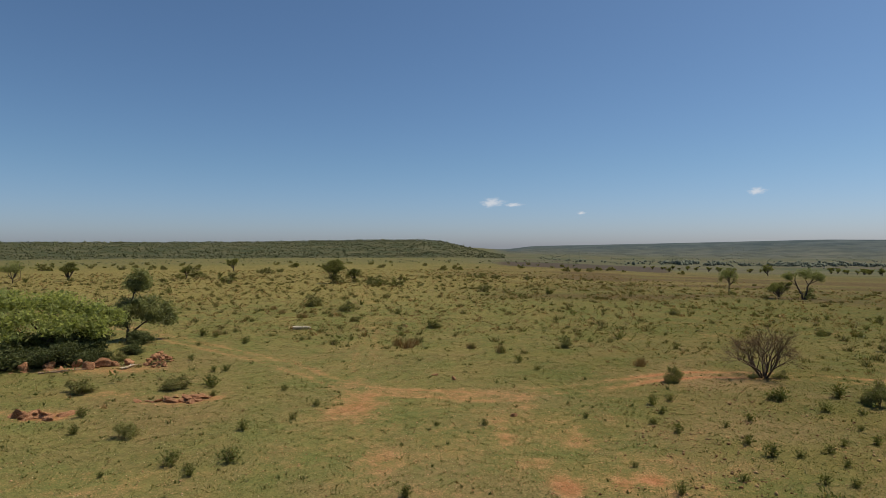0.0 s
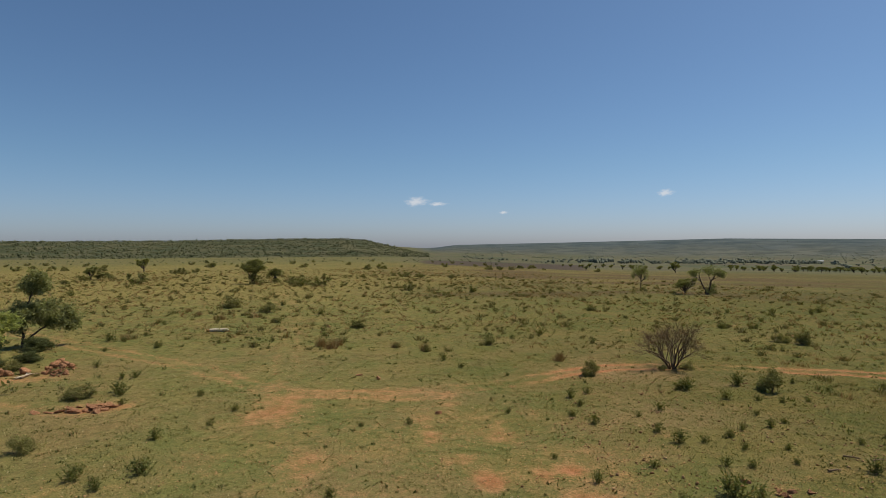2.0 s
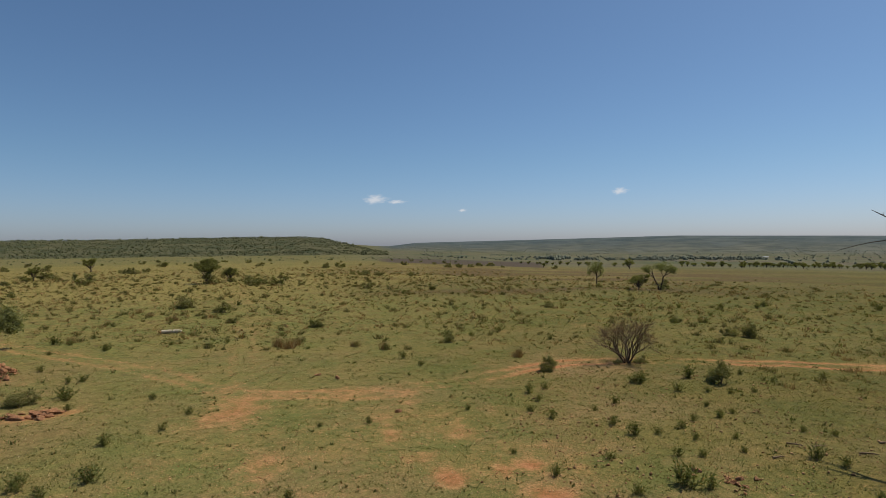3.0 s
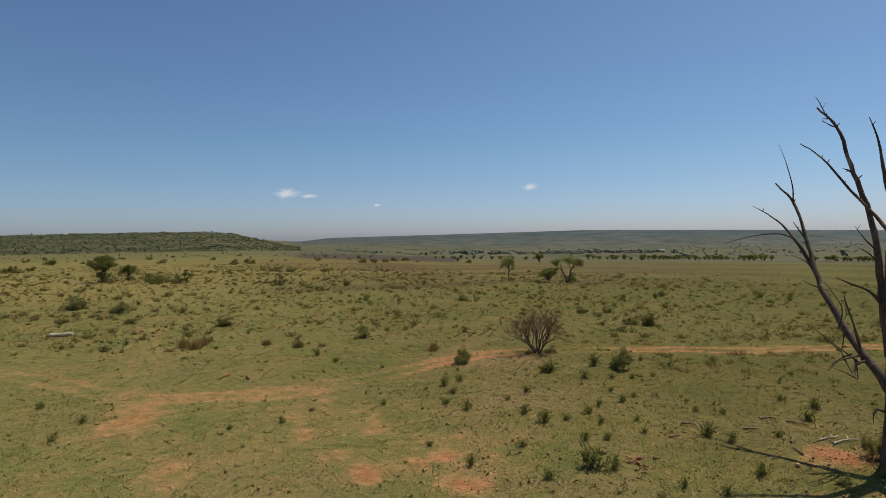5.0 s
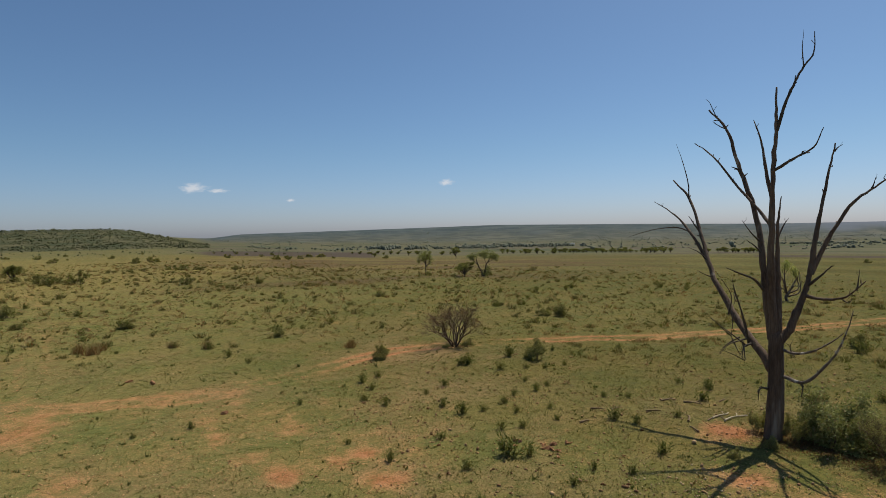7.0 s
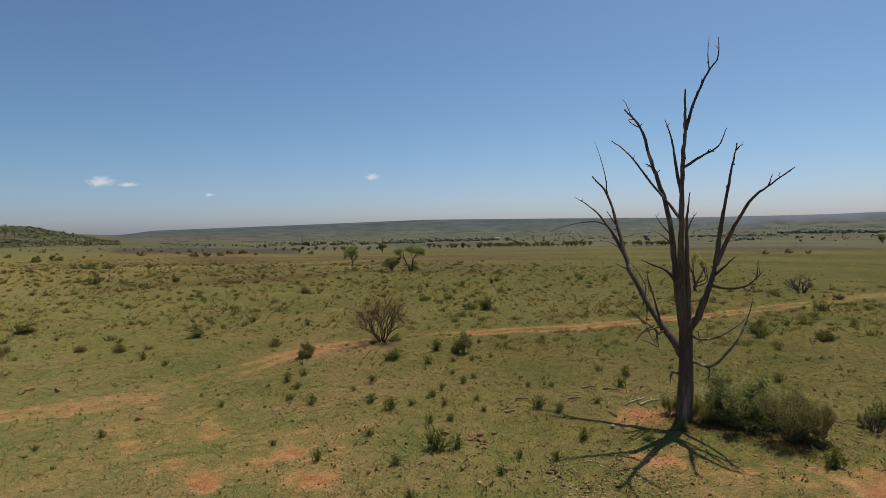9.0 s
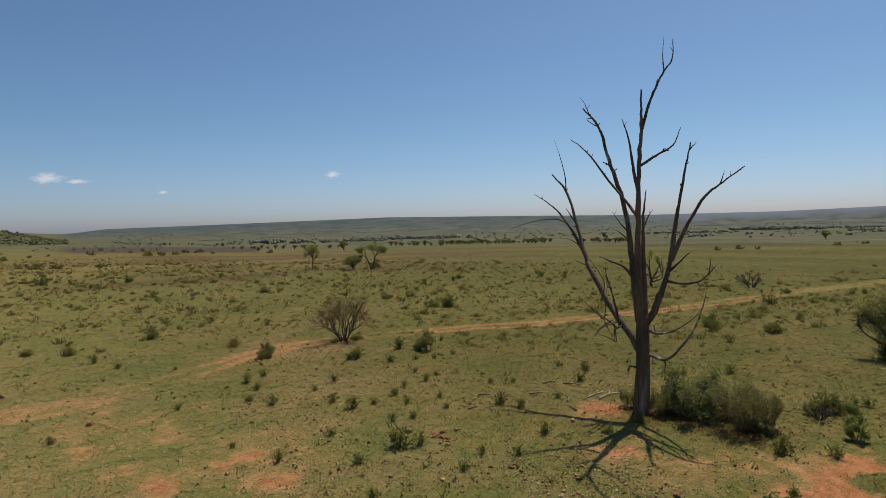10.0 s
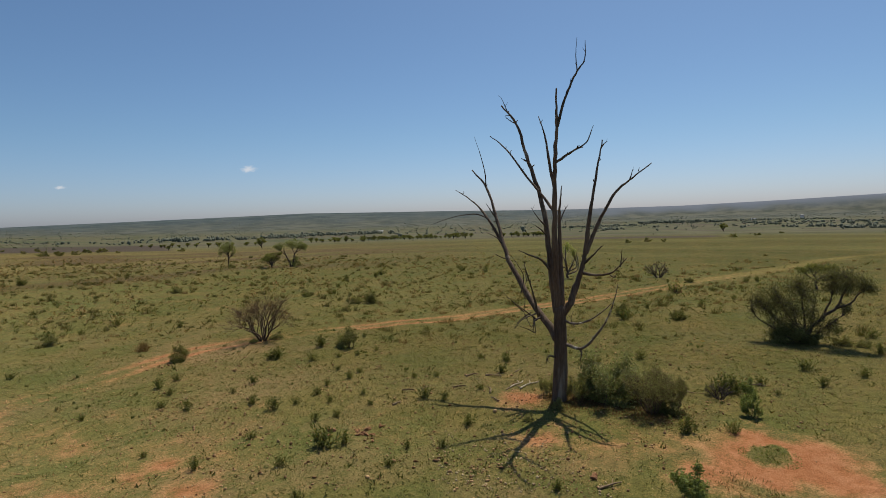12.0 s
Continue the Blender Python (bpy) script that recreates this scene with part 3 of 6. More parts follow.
def plant(key, maker, x, y, height, tall, turn=None, wide=1.0, group=""):
    """Sets a plant of the kind key with that height at x, y; the kind is made once, tall metres high, and then copied."""
    if turn is None:
        turn = (x * 37.7 + y * 91.3) % 360
    s = height / tall
    m = Matrix.LocRotScale((x, y, float(lie(x, y))), Euler((0, 0, radians(turn))), (s * wide, s * wide, s))
    if key not in PLANTED:
        ob = maker()
        ob.matrix_basis = m
        PLANTED[key] = ob, m.to_scale()
    else:
        first, was = PLANTED[key]
        ob = copy_thing(first, m @ Matrix.Diagonal((1 / was.x, 1 / was.y, 1 / was.z, 1)))
    if group:
        tagged(ob, group=group)
    return ob


def acacia(x, y, height, kind=0, turn=None, wide=1.0):
    if math.hypot(x, y) > 130:
        def make_far():
            clumps = clump_set(45 + kind, 8, 1.3, 1.9, 3.3, .75, .5)
            return crown_plant("savanna_tree", "olive-green savanna tree with a dark branching trunk", "tree", clumps, 55 + kind, BARK, LEAF_OLIVE, .14, .8, .22, 90, 3, sides=4)
        return plant("far_acacia%d" % kind, make_far, x, y, height, 3.9, turn, wide, "savanna trees")

    def make():
        clumps = clump_set(40 + kind, 11, 1.45, 2.2, 3.5, .62, .42)
        return crown_plant("savanna_tree", "olive-green savanna tree with a dark branching trunk", "tree", clumps, 50 + kind, BARK, LEAF_OLIVE, .12, .7, .085, 560, 12, crook=.14)
    return plant("acacia%d" % kind, make, x, y, height, 3.9, turn, wide, "savanna trees")


def airy_tree(x, y, height, turn=None, wide=1.0, kind=0):
    def make():
        clumps = clump_set(60 + kind, 9, 1.35, 2.2, 3.2, .85, .6)
        return crown_plant("feathery_tree", "slender tree with a pale feathery green crown", "tree", clumps, 61 + kind, BARK, LEAF_AIRY, .075, 2.0 if kind else .7, .055, 650, 12, crook=.13)
    return plant("airy%d" % kind, make, x, y, height, 3.7, turn, wide, "feathery trees")


def dark_bush(x, y, height, wide=1.0, kind=0):
    if math.hypot(x, y) > 60:
        def make_far():
            clumps = clump_set(75 + kind, 7, .6, .24, .72, .34, .28)
            return crown_plant("dark_bush", "dense dark green bush on the grass", "bush", clumps, 76 + kind, BARK, LEAF_DARK, .022, 0, .09, 80, 3, 1, .2, 3)
        return plant("far_dark%d" % kind, make_far, x, y, height, 1.0, None, wide, "dark bushes")

    def make():
        clumps = clump_set(70 + kind, 8, .6, .22, .72, .34, .28)
        return crown_plant("dark_bush", "dense dark green bush on the grass", "bush", clumps, 71 + kind, BARK, LEAF_DARK, .022, 0, .038, 620, 10, 1, .2)
    return plant("dark%d" % kind, make, x, y, height, 1.0, None, wide, "dark bushes")


def leaf_bush(x, y, height, wide=1.0, kind=0):
    def make():
        clumps = clump_set(80 + kind, 10, .45, .22, .76, .22, .26)
        return crown_plant("leafy_bush", "loose grey-green leafy bush with thin upright stems", "bush", clumps, 81 + kind, TWIG, LEAF_GREY, .014, 0, .026, 420, 10, 1, .1)
    return plant("leafy%d" % kind, make, x, y, height, 1.0, None, wide, "leafy bushes")


def round_bush(x, y, height, wide=1.0):
    def make():
        clumps = clump_set(90, 14, .38, .18, .80, .21, .22)
        return crown_plant("round_bush", "round grey-green bush beside the worn track", "bush", clumps, 91, TWIG, LEAF_GREY, .014, 0, .028, 400, 10, 1, .1)
    return plant("round", make, x, y, height, 1.0, None, wide, "round bushes")


def twig_bush(x, y, height, wide=1.0):
    def make():
        rng = np.random.default_rng(100)
        thing = tagged(new("bare_bush"), "nearly leafless reddish-brown bush with many thin stems", "bush")
        wood, ends, green = Build(), [], Build()
        for k in range(11):
            a, tilt = k * 2.4 + rng.uniform(-.3, .3), .10 + .44 * math.sqrt((k + .3) / 11)
            foot = np.array([math.cos(a) * .10, math.sin(a) * .10, -.05])
            branching(rng, wood, foot, unit(np.array([math.cos(a) * tilt, math.sin(a) * tilt, .55])), .74, .044, 4, .62, .08, ends)
        part("stem", *wood.done(), TWIG, thing, smooth=True)
        ends = np.array(ends)
        green.add(*leaf_cloud(rng, ends[rng.integers(0, len(ends), 5200)] + rng.normal(size=(5200, 3)) * .09, .015))
        part("crown", *green.done(), DRY_LEAF, thing, "sparse withered brown leaves")
        return thing
    return plant("twiggy", make, x, y, height, 2.35, None, wide, "bare bushes")


def dead_bush(x, y, height, wide=1.0):
    def make():
        rng = np.random.default_rng(110)
        thing = tagged(new("dead_bush"), "dead dark bush with bare crooked branches", "bush")
        wood, ends = Build(), []
        for k in range(8):
            a, tilt = k * 2.4 + rng.uniform(-.4, .4), .12 + .55 * math.sqrt((k + .3) / 8)
            foot = np.array([math.cos(a) * .14, math.sin(a) * .14, -.05])
            branching(rng, wood, foot, unit(np.array([math.cos(a) * tilt, math.sin(a) * tilt, .5])), rng.uniform(.5, .75), .055, 2, .75, .10, ends)
        part("stem", *wood.done(), BARK, thing, smooth=True)
        return thing
    return plant("dead", make, x, y, height, 1.6, None, wide, "dead bushes")


# ---------------------------------------------------------------- the tall dead tree
TREE_AT = (14.448, 9.477)
dead_tree = new("dead_tree")
dead_tree.matrix_basis = pose(*TREE_AT, float(lie(*TREE_AT)) - .114, 0, 0, -56.6) @ Matrix.Scale(1.0207, 4)
tagged(dead_tree, "tall leafless dead tree with grey weathered bark and broken limbs", "tree")


def dead_wood(name, parent, r0, r1, *points):
    """One limb of the dead tree through a few points, knotty and tapered, with a broken end."""
    rng = np.random.default_rng(int(abs(points[0][0] * 731 + points[-1][2] * 977)) + len(points))
    line = curve(points, 5)
    size = np.linspace(r0, r1 if r1 > .04 else r1 * .68, len(line)) * (1 + rng.normal(size=len(line)) * (0.018 if name == "trunk" else 0.06))
    if name == "branch":
        size = size * .98
    if name == "trunk":
        size = size * (1 + 0.10 * np.exp(-line[:, 2] / 0.25))
    else:
        line[1:-1] += rng.normal(size=(len(line) - 2, 3)) * r0 * 0.08
    wood = Build()
    wood.add(*tube(line, size, 12 if r0 > .1 else 8 if r0 > .04 else 5))
    if name != "trunk":
        for k in range(int(1.5 + 1.1 * len(points) * (r0 > .03))):
            at = rng.integers(2, len(line) - 1)
            way = unit(unit(rng.normal(size=3)) * .9 + unit(line[at] - line[at - 1]) * .9 + [0, 0, .2])
            long = rng.uniform(.04, .16)
            snag = np.array([line[at], line[at] + way * long * .5 + rng.normal(size=3) * .015, line[at] + way * long])
            thick = min(size[at] * .6, .022)
            wood.add(*tube(snag, [thick, thick * .8, thick * .55], 5))
    verts, faces = wood.done()
    return part(name, verts, faces, DEAD_BARK if r0 > .045 else BARK, parent, smooth=True)


trunk = dead_wood("trunk", dead_tree, 0.215, 0.163, (0.02, 0.00, -0.15), (0.07, 0.00, 0.57), (0.10, 0.00, 1.42), (0.10, 0.00, 2.18), (0.10, 0.00, 2.76))
limb = dead_wood("limb", dead_tree, 0.123, 0.030, (0.03, 0.00, 1.84), (-0.23, 0.20, 2.25), (-0.80, 0.80, 2.98), (-1.42, 1.50, 4.05), (-1.82, 2.20, 5.20), (-2.20, 2.80, 6.38), (-2.73, 3.20, 7.00))
branch = dead_wood("branch", limb, 0.057, 0.012, (-1.62, 1.80, 4.48), (-2.07, 2.30, 5.24), (-2.66, 2.90, 5.89), (-3.35, 3.30, 6.35))
dead_wood("twig", limb, 0.025, 0.005, (-2.23, 2.80, 6.38), (-2.26, 2.90, 6.88), (-2.44, 3.10, 7.55), (-2.64, 3.20, 8.15))
dead_wood("twig", limb, 0.025, 0.006, (-2.12, 2.35, 5.34), (-2.59, 2.60, 5.50), (-3.32, 2.60, 5.42), (-4.01, 2.50, 5.21))
dead_wood("twig", limb, 0.029, 0.012, (-1.84, 2.30, 5.30), (-2.03, 2.30, 5.59), (-2.19, 2.40, 5.83))
dead_wood("twig", limb, 0.025, 0.007, (-1.43, 1.50, 4.05), (-1.64, 1.40, 4.13), (-1.84, 1.20, 4.26))
dead_wood("twig", limb, 0.025, 0.006, (-1.62, 1.80, 4.51), (-1.83, 1.60, 4.76), (-2.12, 1.50, 4.91))
dead_wood("twig", limb, 0.033, 0.007, (-0.55, 0.50, 2.55), (-0.66, 0.30, 3.18), (-0.83, 0.20, 3.74), (-0.89, 0.20, 4.13))
dead_wood("twig", limb, 0.029, 0.006, (-0.52, 0.40, 2.38), (-0.57, 0.10, 2.90), (-0.73, -0.10, 3.54), (-0.88, -0.20, 4.13))
dead_wood("twig", limb, 0.025, 0.006, (-0.56, 0.40, 2.35), (-0.92, 0.20, 2.68), (-1.39, 0.10, 3.06))
dead_wood("twig", limb, 0.025, 0.006, (-0.56, 0.40, 2.54), (-0.97, 0.00, 2.43), (-1.17, -0.20, 2.19))
dead_wood("twig", limb, 0.033, 0.009, (-0.46, 0.30, 2.44), (-0.62, -0.10, 2.41), (-0.64, -0.30, 2.15))
dead_wood("twig", limb, 0.022, 0.005, (-0.74, 0.65, 2.53), (-1.05, 0.50, 2.33), (-1.23, 0.40, 2.09))
dead_wood("twig", limb, 0.020, 0.005, (-0.92, 0.60, 2.48), (-0.79, 0.45, 2.23), (-0.66, 0.35, 2.02))
dead_wood("twig", limb, 0.030, 0.012, (-0.67, 0.55, 2.43), (-0.63, 0.40, 2.22), (-0.60, 0.30, 2.00))
dead_wood("twig", limb, 0.016, 0.004, (-0.94, 0.60, 2.55), (-1.28, 0.50, 2.88), (-1.60, 0.45, 3.23))
dead_wood("twig", limb, 0.020, 0.005, (-1.03, 0.90, 3.07), (-0.94, 0.80, 3.58), (-1.11, 0.70, 3.96), (-1.32, 0.60, 4.28))
dead_wood("twig", limb, 0.018, 0.005, (-0.97, 0.90, 3.26), (-0.91, 0.70, 2.92), (-0.94, 0.60, 2.57), (-0.88, 0.50, 2.34))
dead_wood("twig", limb, 0.016, 0.004, (-0.60, 0.35, 1.97), (-0.87, 0.30, 2.11), (-1.23, 0.25, 2.25))
dead_wood("twig", limb, 0.016, 0.004, (-0.89, 0.90, 3.64), (-0.86, 0.80, 3.46), (-0.94, 0.70, 3.29))
limb = dead_wood("limb", dead_tree, 0.102, 0.030, (0.01, 0.00, 2.63), (-0.13, 0.10, 3.84), (-0.23, 0.30, 4.98), (-0.46, 0.60, 6.18), (-0.78, 0.80, 7.15), (-1.07, 1.00, 8.16), (-1.51, 1.10, 8.73))
dead_wood("twig", limb, 0.025, 0.007, (-1.07, 1.00, 8.16), (-1.22, 0.90, 8.22), (-1.39, 0.80, 8.36))
dead_wood("twig", limb, 0.016, 0.004, (-1.33, 1.05, 8.53), (-1.48, 1.00, 8.90), (-1.59, 1.00, 9.03))
dead_wood("twig", limb, 0.029, 0.012, (-0.75, 0.80, 6.98), (-0.83, 0.70, 7.04), (-0.93, 0.60, 7.08))
branch = dead_wood("branch", limb, 0.049, 0.015, (-0.02, -0.10, 5.52), (-0.30, 0.25, 5.92), (-0.77, 0.50, 6.53), (-1.37, 0.60, 7.38), (-1.83, 0.60, 7.78))
dead_wood("twig", limb, 0.029, 0.007, (-0.24, 0.30, 5.08), (-0.44, 0.00, 5.31), (-0.66, -0.10, 5.65))
dead_wood("twig", limb, 0.029, 0.007, (-0.20, 0.25, 4.78), (-0.37, 0.00, 4.99), (-0.56, -0.20, 5.15))
branch = dead_wood("branch", limb, 0.041, 0.012, (-0.13, 0.10, 3.79), (-0.38, -0.30, 4.16), (-0.73, -0.60, 4.34), (-0.98, -0.70, 4.47))
limb = dead_wood("limb", dead_tree, 0.107, 0.027, (0.06, 0.00, 2.64), (-0.00, -0.10, 3.86), (-0.01, -0.20, 5.06), (0.02, -0.20, 6.40), (0.08, -0.20, 7.50), (0.11, -0.20, 8.23), (0.11, -0.20, 8.88))
branch = dead_wood("branch", limb, 0.045, 0.012, (0.12, -0.20, 7.83), (0.26, -0.20, 8.37), (0.46, -0.20, 8.88), (0.68, -0.20, 9.31), (0.88, -0.20, 9.60), (0.90, -0.20, 10.11))
dead_wood("twig", limb, 0.018, 0.005, (0.68, -0.20, 9.31), (0.65, -0.20, 9.72), (0.68, -0.20, 10.20))
branch = dead_wood("branch", limb, 0.041, 0.012, (0.04, -0.20, 6.84), (0.45, -0.50, 7.08), (0.85, -0.80, 7.29), (1.03, -1.00, 7.70))
branch = dead_wood("branch", limb, 0.049, 0.015, (0.01, -0.20, 6.15), (-0.14, 0.00, 7.02), (-0.23, 0.20, 7.67), (-0.40, 0.30, 8.22))
limb = dead_wood("limb", dead_tree, 0.090, 0.018, (0.16, 0.00, 2.64), (0.15, 0.20, 3.83), (0.13, 0.30, 4.74), (0.15, 0.30, 5.58), (0.22, 0.30, 6.23))
dead_wood("twig", limb, 0.029, 0.007, (0.14, 0.30, 5.17), (0.27, 0.50, 5.49), (0.40, 0.60, 5.69))
limb = dead_wood("limb", dead_tree, 0.115, 0.048, (0.14, 0.00, 2.56), (0.40, 0.00, 2.92), (0.59, 0.10, 3.43), (0.75, 0.20, 3.92), (0.85, 0.20, 4.37))
branch = dead_wood("branch", limb, 0.070, 0.021, (0.83, 0.20, 4.29), (0.96, 0.30, 5.19), (1.09, 0.40, 5.96), (1.23, 0.50, 6.76), (1.37, 0.50, 7.49))
dead_wood("twig", limb, 0.025, 0.009, (1.36, 0.50, 7.30), (1.42, 0.45, 7.38), (1.51, 0.40, 7.44))
branch = dead_wood("branch", limb, 0.070, 0.018, (0.85, 0.20, 4.29), (1.10, 0.30, 4.89), (1.35, 0.40, 5.40), (1.75, 0.50, 6.03), (2.17, 0.50, 6.38), (2.70, 0.50, 6.78))
dead_wood("twig", limb, 0.025, 0.009, (2.11, 0.50, 6.34), (2.15, 0.50, 6.46), (2.19, 0.50, 6.62))
branch = dead_wood("branch", limb, 0.045, 0.015, (0.78, 0.20, 3.99), (1.01, 0.00, 4.22), (1.27, -0.10, 4.51))
branch = dead_wood("branch", limb, 0.049, 0.015, (0.73, 0.20, 3.74), (1.11, -0.10, 3.70), (1.51, -0.40, 3.80), (1.87, -0.60, 4.20))
dead_wood("twig", limb, 0.025, 0.007, (1.72, -0.50, 3.96), (1.74, -0.50, 4.15), (1.77, -0.50, 4.46))
dead_wood("twig", limb, 0.021, 0.006, (1.42, -0.35, 3.76), (1.56, -0.40, 3.67), (1.66, -0.40, 3.79))
limb = dead_wood("limb", dead_tree, 0.040, 0.012, (0.21, 0.00, 2.40), (0.50, -0.30, 2.37), (0.85, -0.70, 2.53), (1.21, -1.00, 2.84), (1.42, -1.20, 3.09))
limb.data.materials[0] = GREY_LIMB
dead_wood("twig", limb, 0.016, 0.005, (0.44, -0.20, 2.36), (0.40, -0.20, 2.51), (0.47, -0.30, 2.73))
limb = dead_wood("limb", dead_tree, 0.050, 0.012, (0.23, 0.00, 1.72), (0.65, -0.50, 1.72), (0.95, -0.70, 2.02), (1.27, -0.90, 2.52), (1.46, -1.00, 3.01), (1.59, -1.10, 3.57))
limb.data.materials[0] = GREY_LIMB
dead_wood("twig", limb, 0.033, 0.012, (0.60, -0.45, 1.71), (0.65, -0.50, 1.61), (0.63, -0.50, 1.37))
limb = dead_wood("limb", dead_tree, 0.033, 0.009, (-0.01, 0.00, 1.33), (-0.20, -0.20, 1.43), (-0.28, -0.30, 1.34), (-0.29, -0.30, 1.13))

# ---------------------------------------------------------------- named plants
def the_rock_side_tree():
    limbs = [(.085, .06, (0, 0, -.1), (.02, 0, .35), (.06, 0, .7)), (.06, .02, (.06, 0, .6), (.0, .1, 1.2), (.12, .1, 1.9), (.35, .1, 2.7), (.6, 0, 3.5)),
             (.065, .02, (.03, 0, .15), (.4, -.1, .6), (.95, -.1, 1.05), (1.5, 0, 1.5), (1.9, 0, 1.95)), (.03, .012, (.9, -.1, 1.0), (1.5, -.2, 1.2), (2.2, -.2, 1.35)),
             (.035, .012, (.02, .05, 1.1), (-.25, .1, 1.5), (-.5, .2, 1.9)), (.03, .012, (.2, .1, 2.1), (.7, .2, 2.2), (1.2, .3, 2.3))]
    clumps = [(-.5, 0, 1.75, .42, .42), (-.6, .1, 1.35, .28, .3, .6), (-.1, .3, 2.2, .5, .38), (.1, -.4, 1.75, .45, .38), (.6, 0, 2.25, .55, .32), (.8, -.5, 1.95, .5, .36), (1.3, .2, 2.3, .55, .36),
              (1.45, -.4, 1.7, .5, .38), (2.0, 0, 2.0, .52, .4), (2.4, 0, 1.55, .42, .4), (2.1, -.3, 1.15, .4, .24, .7), (1.0, .4, 2.0, .5, .36), (2.55, .1, 1.15, .26, .24, .6), (-.3, -.2, 1.05, .3, .2, .4),
              (-.45, -.1, 1.15, .38, .32, .8), (.0, -.2, 1.2, .4, .25, .6), (1.5, -.3, 1.15, .45, .26, .7), (2.2, -.2, 1.0, .4, .25, .8), (1.0, -.1, 1.45, .5, .32), (1.5, 0, 1.4, .5, .32), (.6, .1, 1.75, .5, .32), (.35, -.2, 1.6, .45, .3, .7), (.5, .2, 2.0, .5, .4), (1.0, 0, 1.6, .45, .3, .6), (1.8, -.2, 1.5, .5, .35), (-.2, 0, 1.5, .4, .35), (.15, 0, 3.25, .42, .34), (.75, 0, 3.2, .48, .34), (1.15, 0, 3.4, .38, .38), (.35, .2, 3.65, .45, .36), (.8, -.2, 3.8, .45, .36), (.6, 0, 4.05, .4, .22)]
    return limbed_plant("leafy_tree", "small leaning tree with a two-tiered olive-green crown", "tree", limbs, clumps, 7, BARK, LEAF_ROCKSIDE, .068, 560, 14, .012, .30)


plant("rockside", the_rock_side_tree, -18.5, 34.5, 4.2, 4.2, 28)


def the_big_green_bush():
    limbs = [(.07, .02, (.3, 0, -.1), (.2, .1, .8), (.7, 0, 1.5), (1.5, 0, 2.0), (2.3, -.1, 2.1)), (.07, .02, (.2, .1, -.1), (-.1, .1, .9), (-.6, .1, 1.7), (-1.3, .2, 2.5)),
             (.06, .02, (-1.8, 0, -.1), (-1.9, -.1, .8), (-2.4, 0, 1.7), (-3.2, 0, 2.4)), (.05, .02, (.1, 0, .6), (.2, .3, 1.5), (.3, .4, 2.5)), (.05, .018, (-.1, 0, .6), (.2, -.6, 1.2), (.6, -1.0, 1.7)),
             (.05, .018, (-1.9, 0, .7), (-1.9, -.6, 1.3), (-1.7, -1.1, 1.8)), (.04, .015, (.6, 0, 1.4), (1.5, -.5, 1.4), (2.4, -.6, 1.4))]
    clumps = [(0, 0, 2.7, .95, .42), (-1.2, .3, 2.8, .95, .42), (1.0, .1, 2.6, .9, .40), (-2.3, 0, 2.8, 1.0, .45), (1.9, -.1, 2.3, .75, .38), (.5, -.9, 2.0, .9, .42),
              (-.8, -.9, 2.1, .95, .42), (-2.1, -.8, 2.0, 1.0, .42), (1.6, -.7, 1.75, .8, .38), (-3.3, .2, 2.6, .9, .5), (.4, .7, 2.95, .85, .32), (2.6, -.1, 1.75, .6, .36), (-1.7, .4, 3.15, .7, .25), (2.9, 0, 2.05, .35, .25, .5),
              (-3.5, -.6, 1.9, .8, .45), (.2, -1.2, 1.5, .8, .3, .7), (-1.5, -1.2, 1.5, .85, .3, .7), (1.9, -.9, 1.3, .6, .25, .7), (-2.8, -1.0, 1.4, .7, .3, .7)]
    return limbed_plant("spreading_bush", "large spreading bush with fresh green leaves above red rocks", "bush", limbs, clumps, 17, BARK, LEAF_BRIGHT, .082, 950, 20, .012, .28)


plant("bigbush", the_big_green_bush, -19.2, 28.6, 3.4, 3.3, 32)


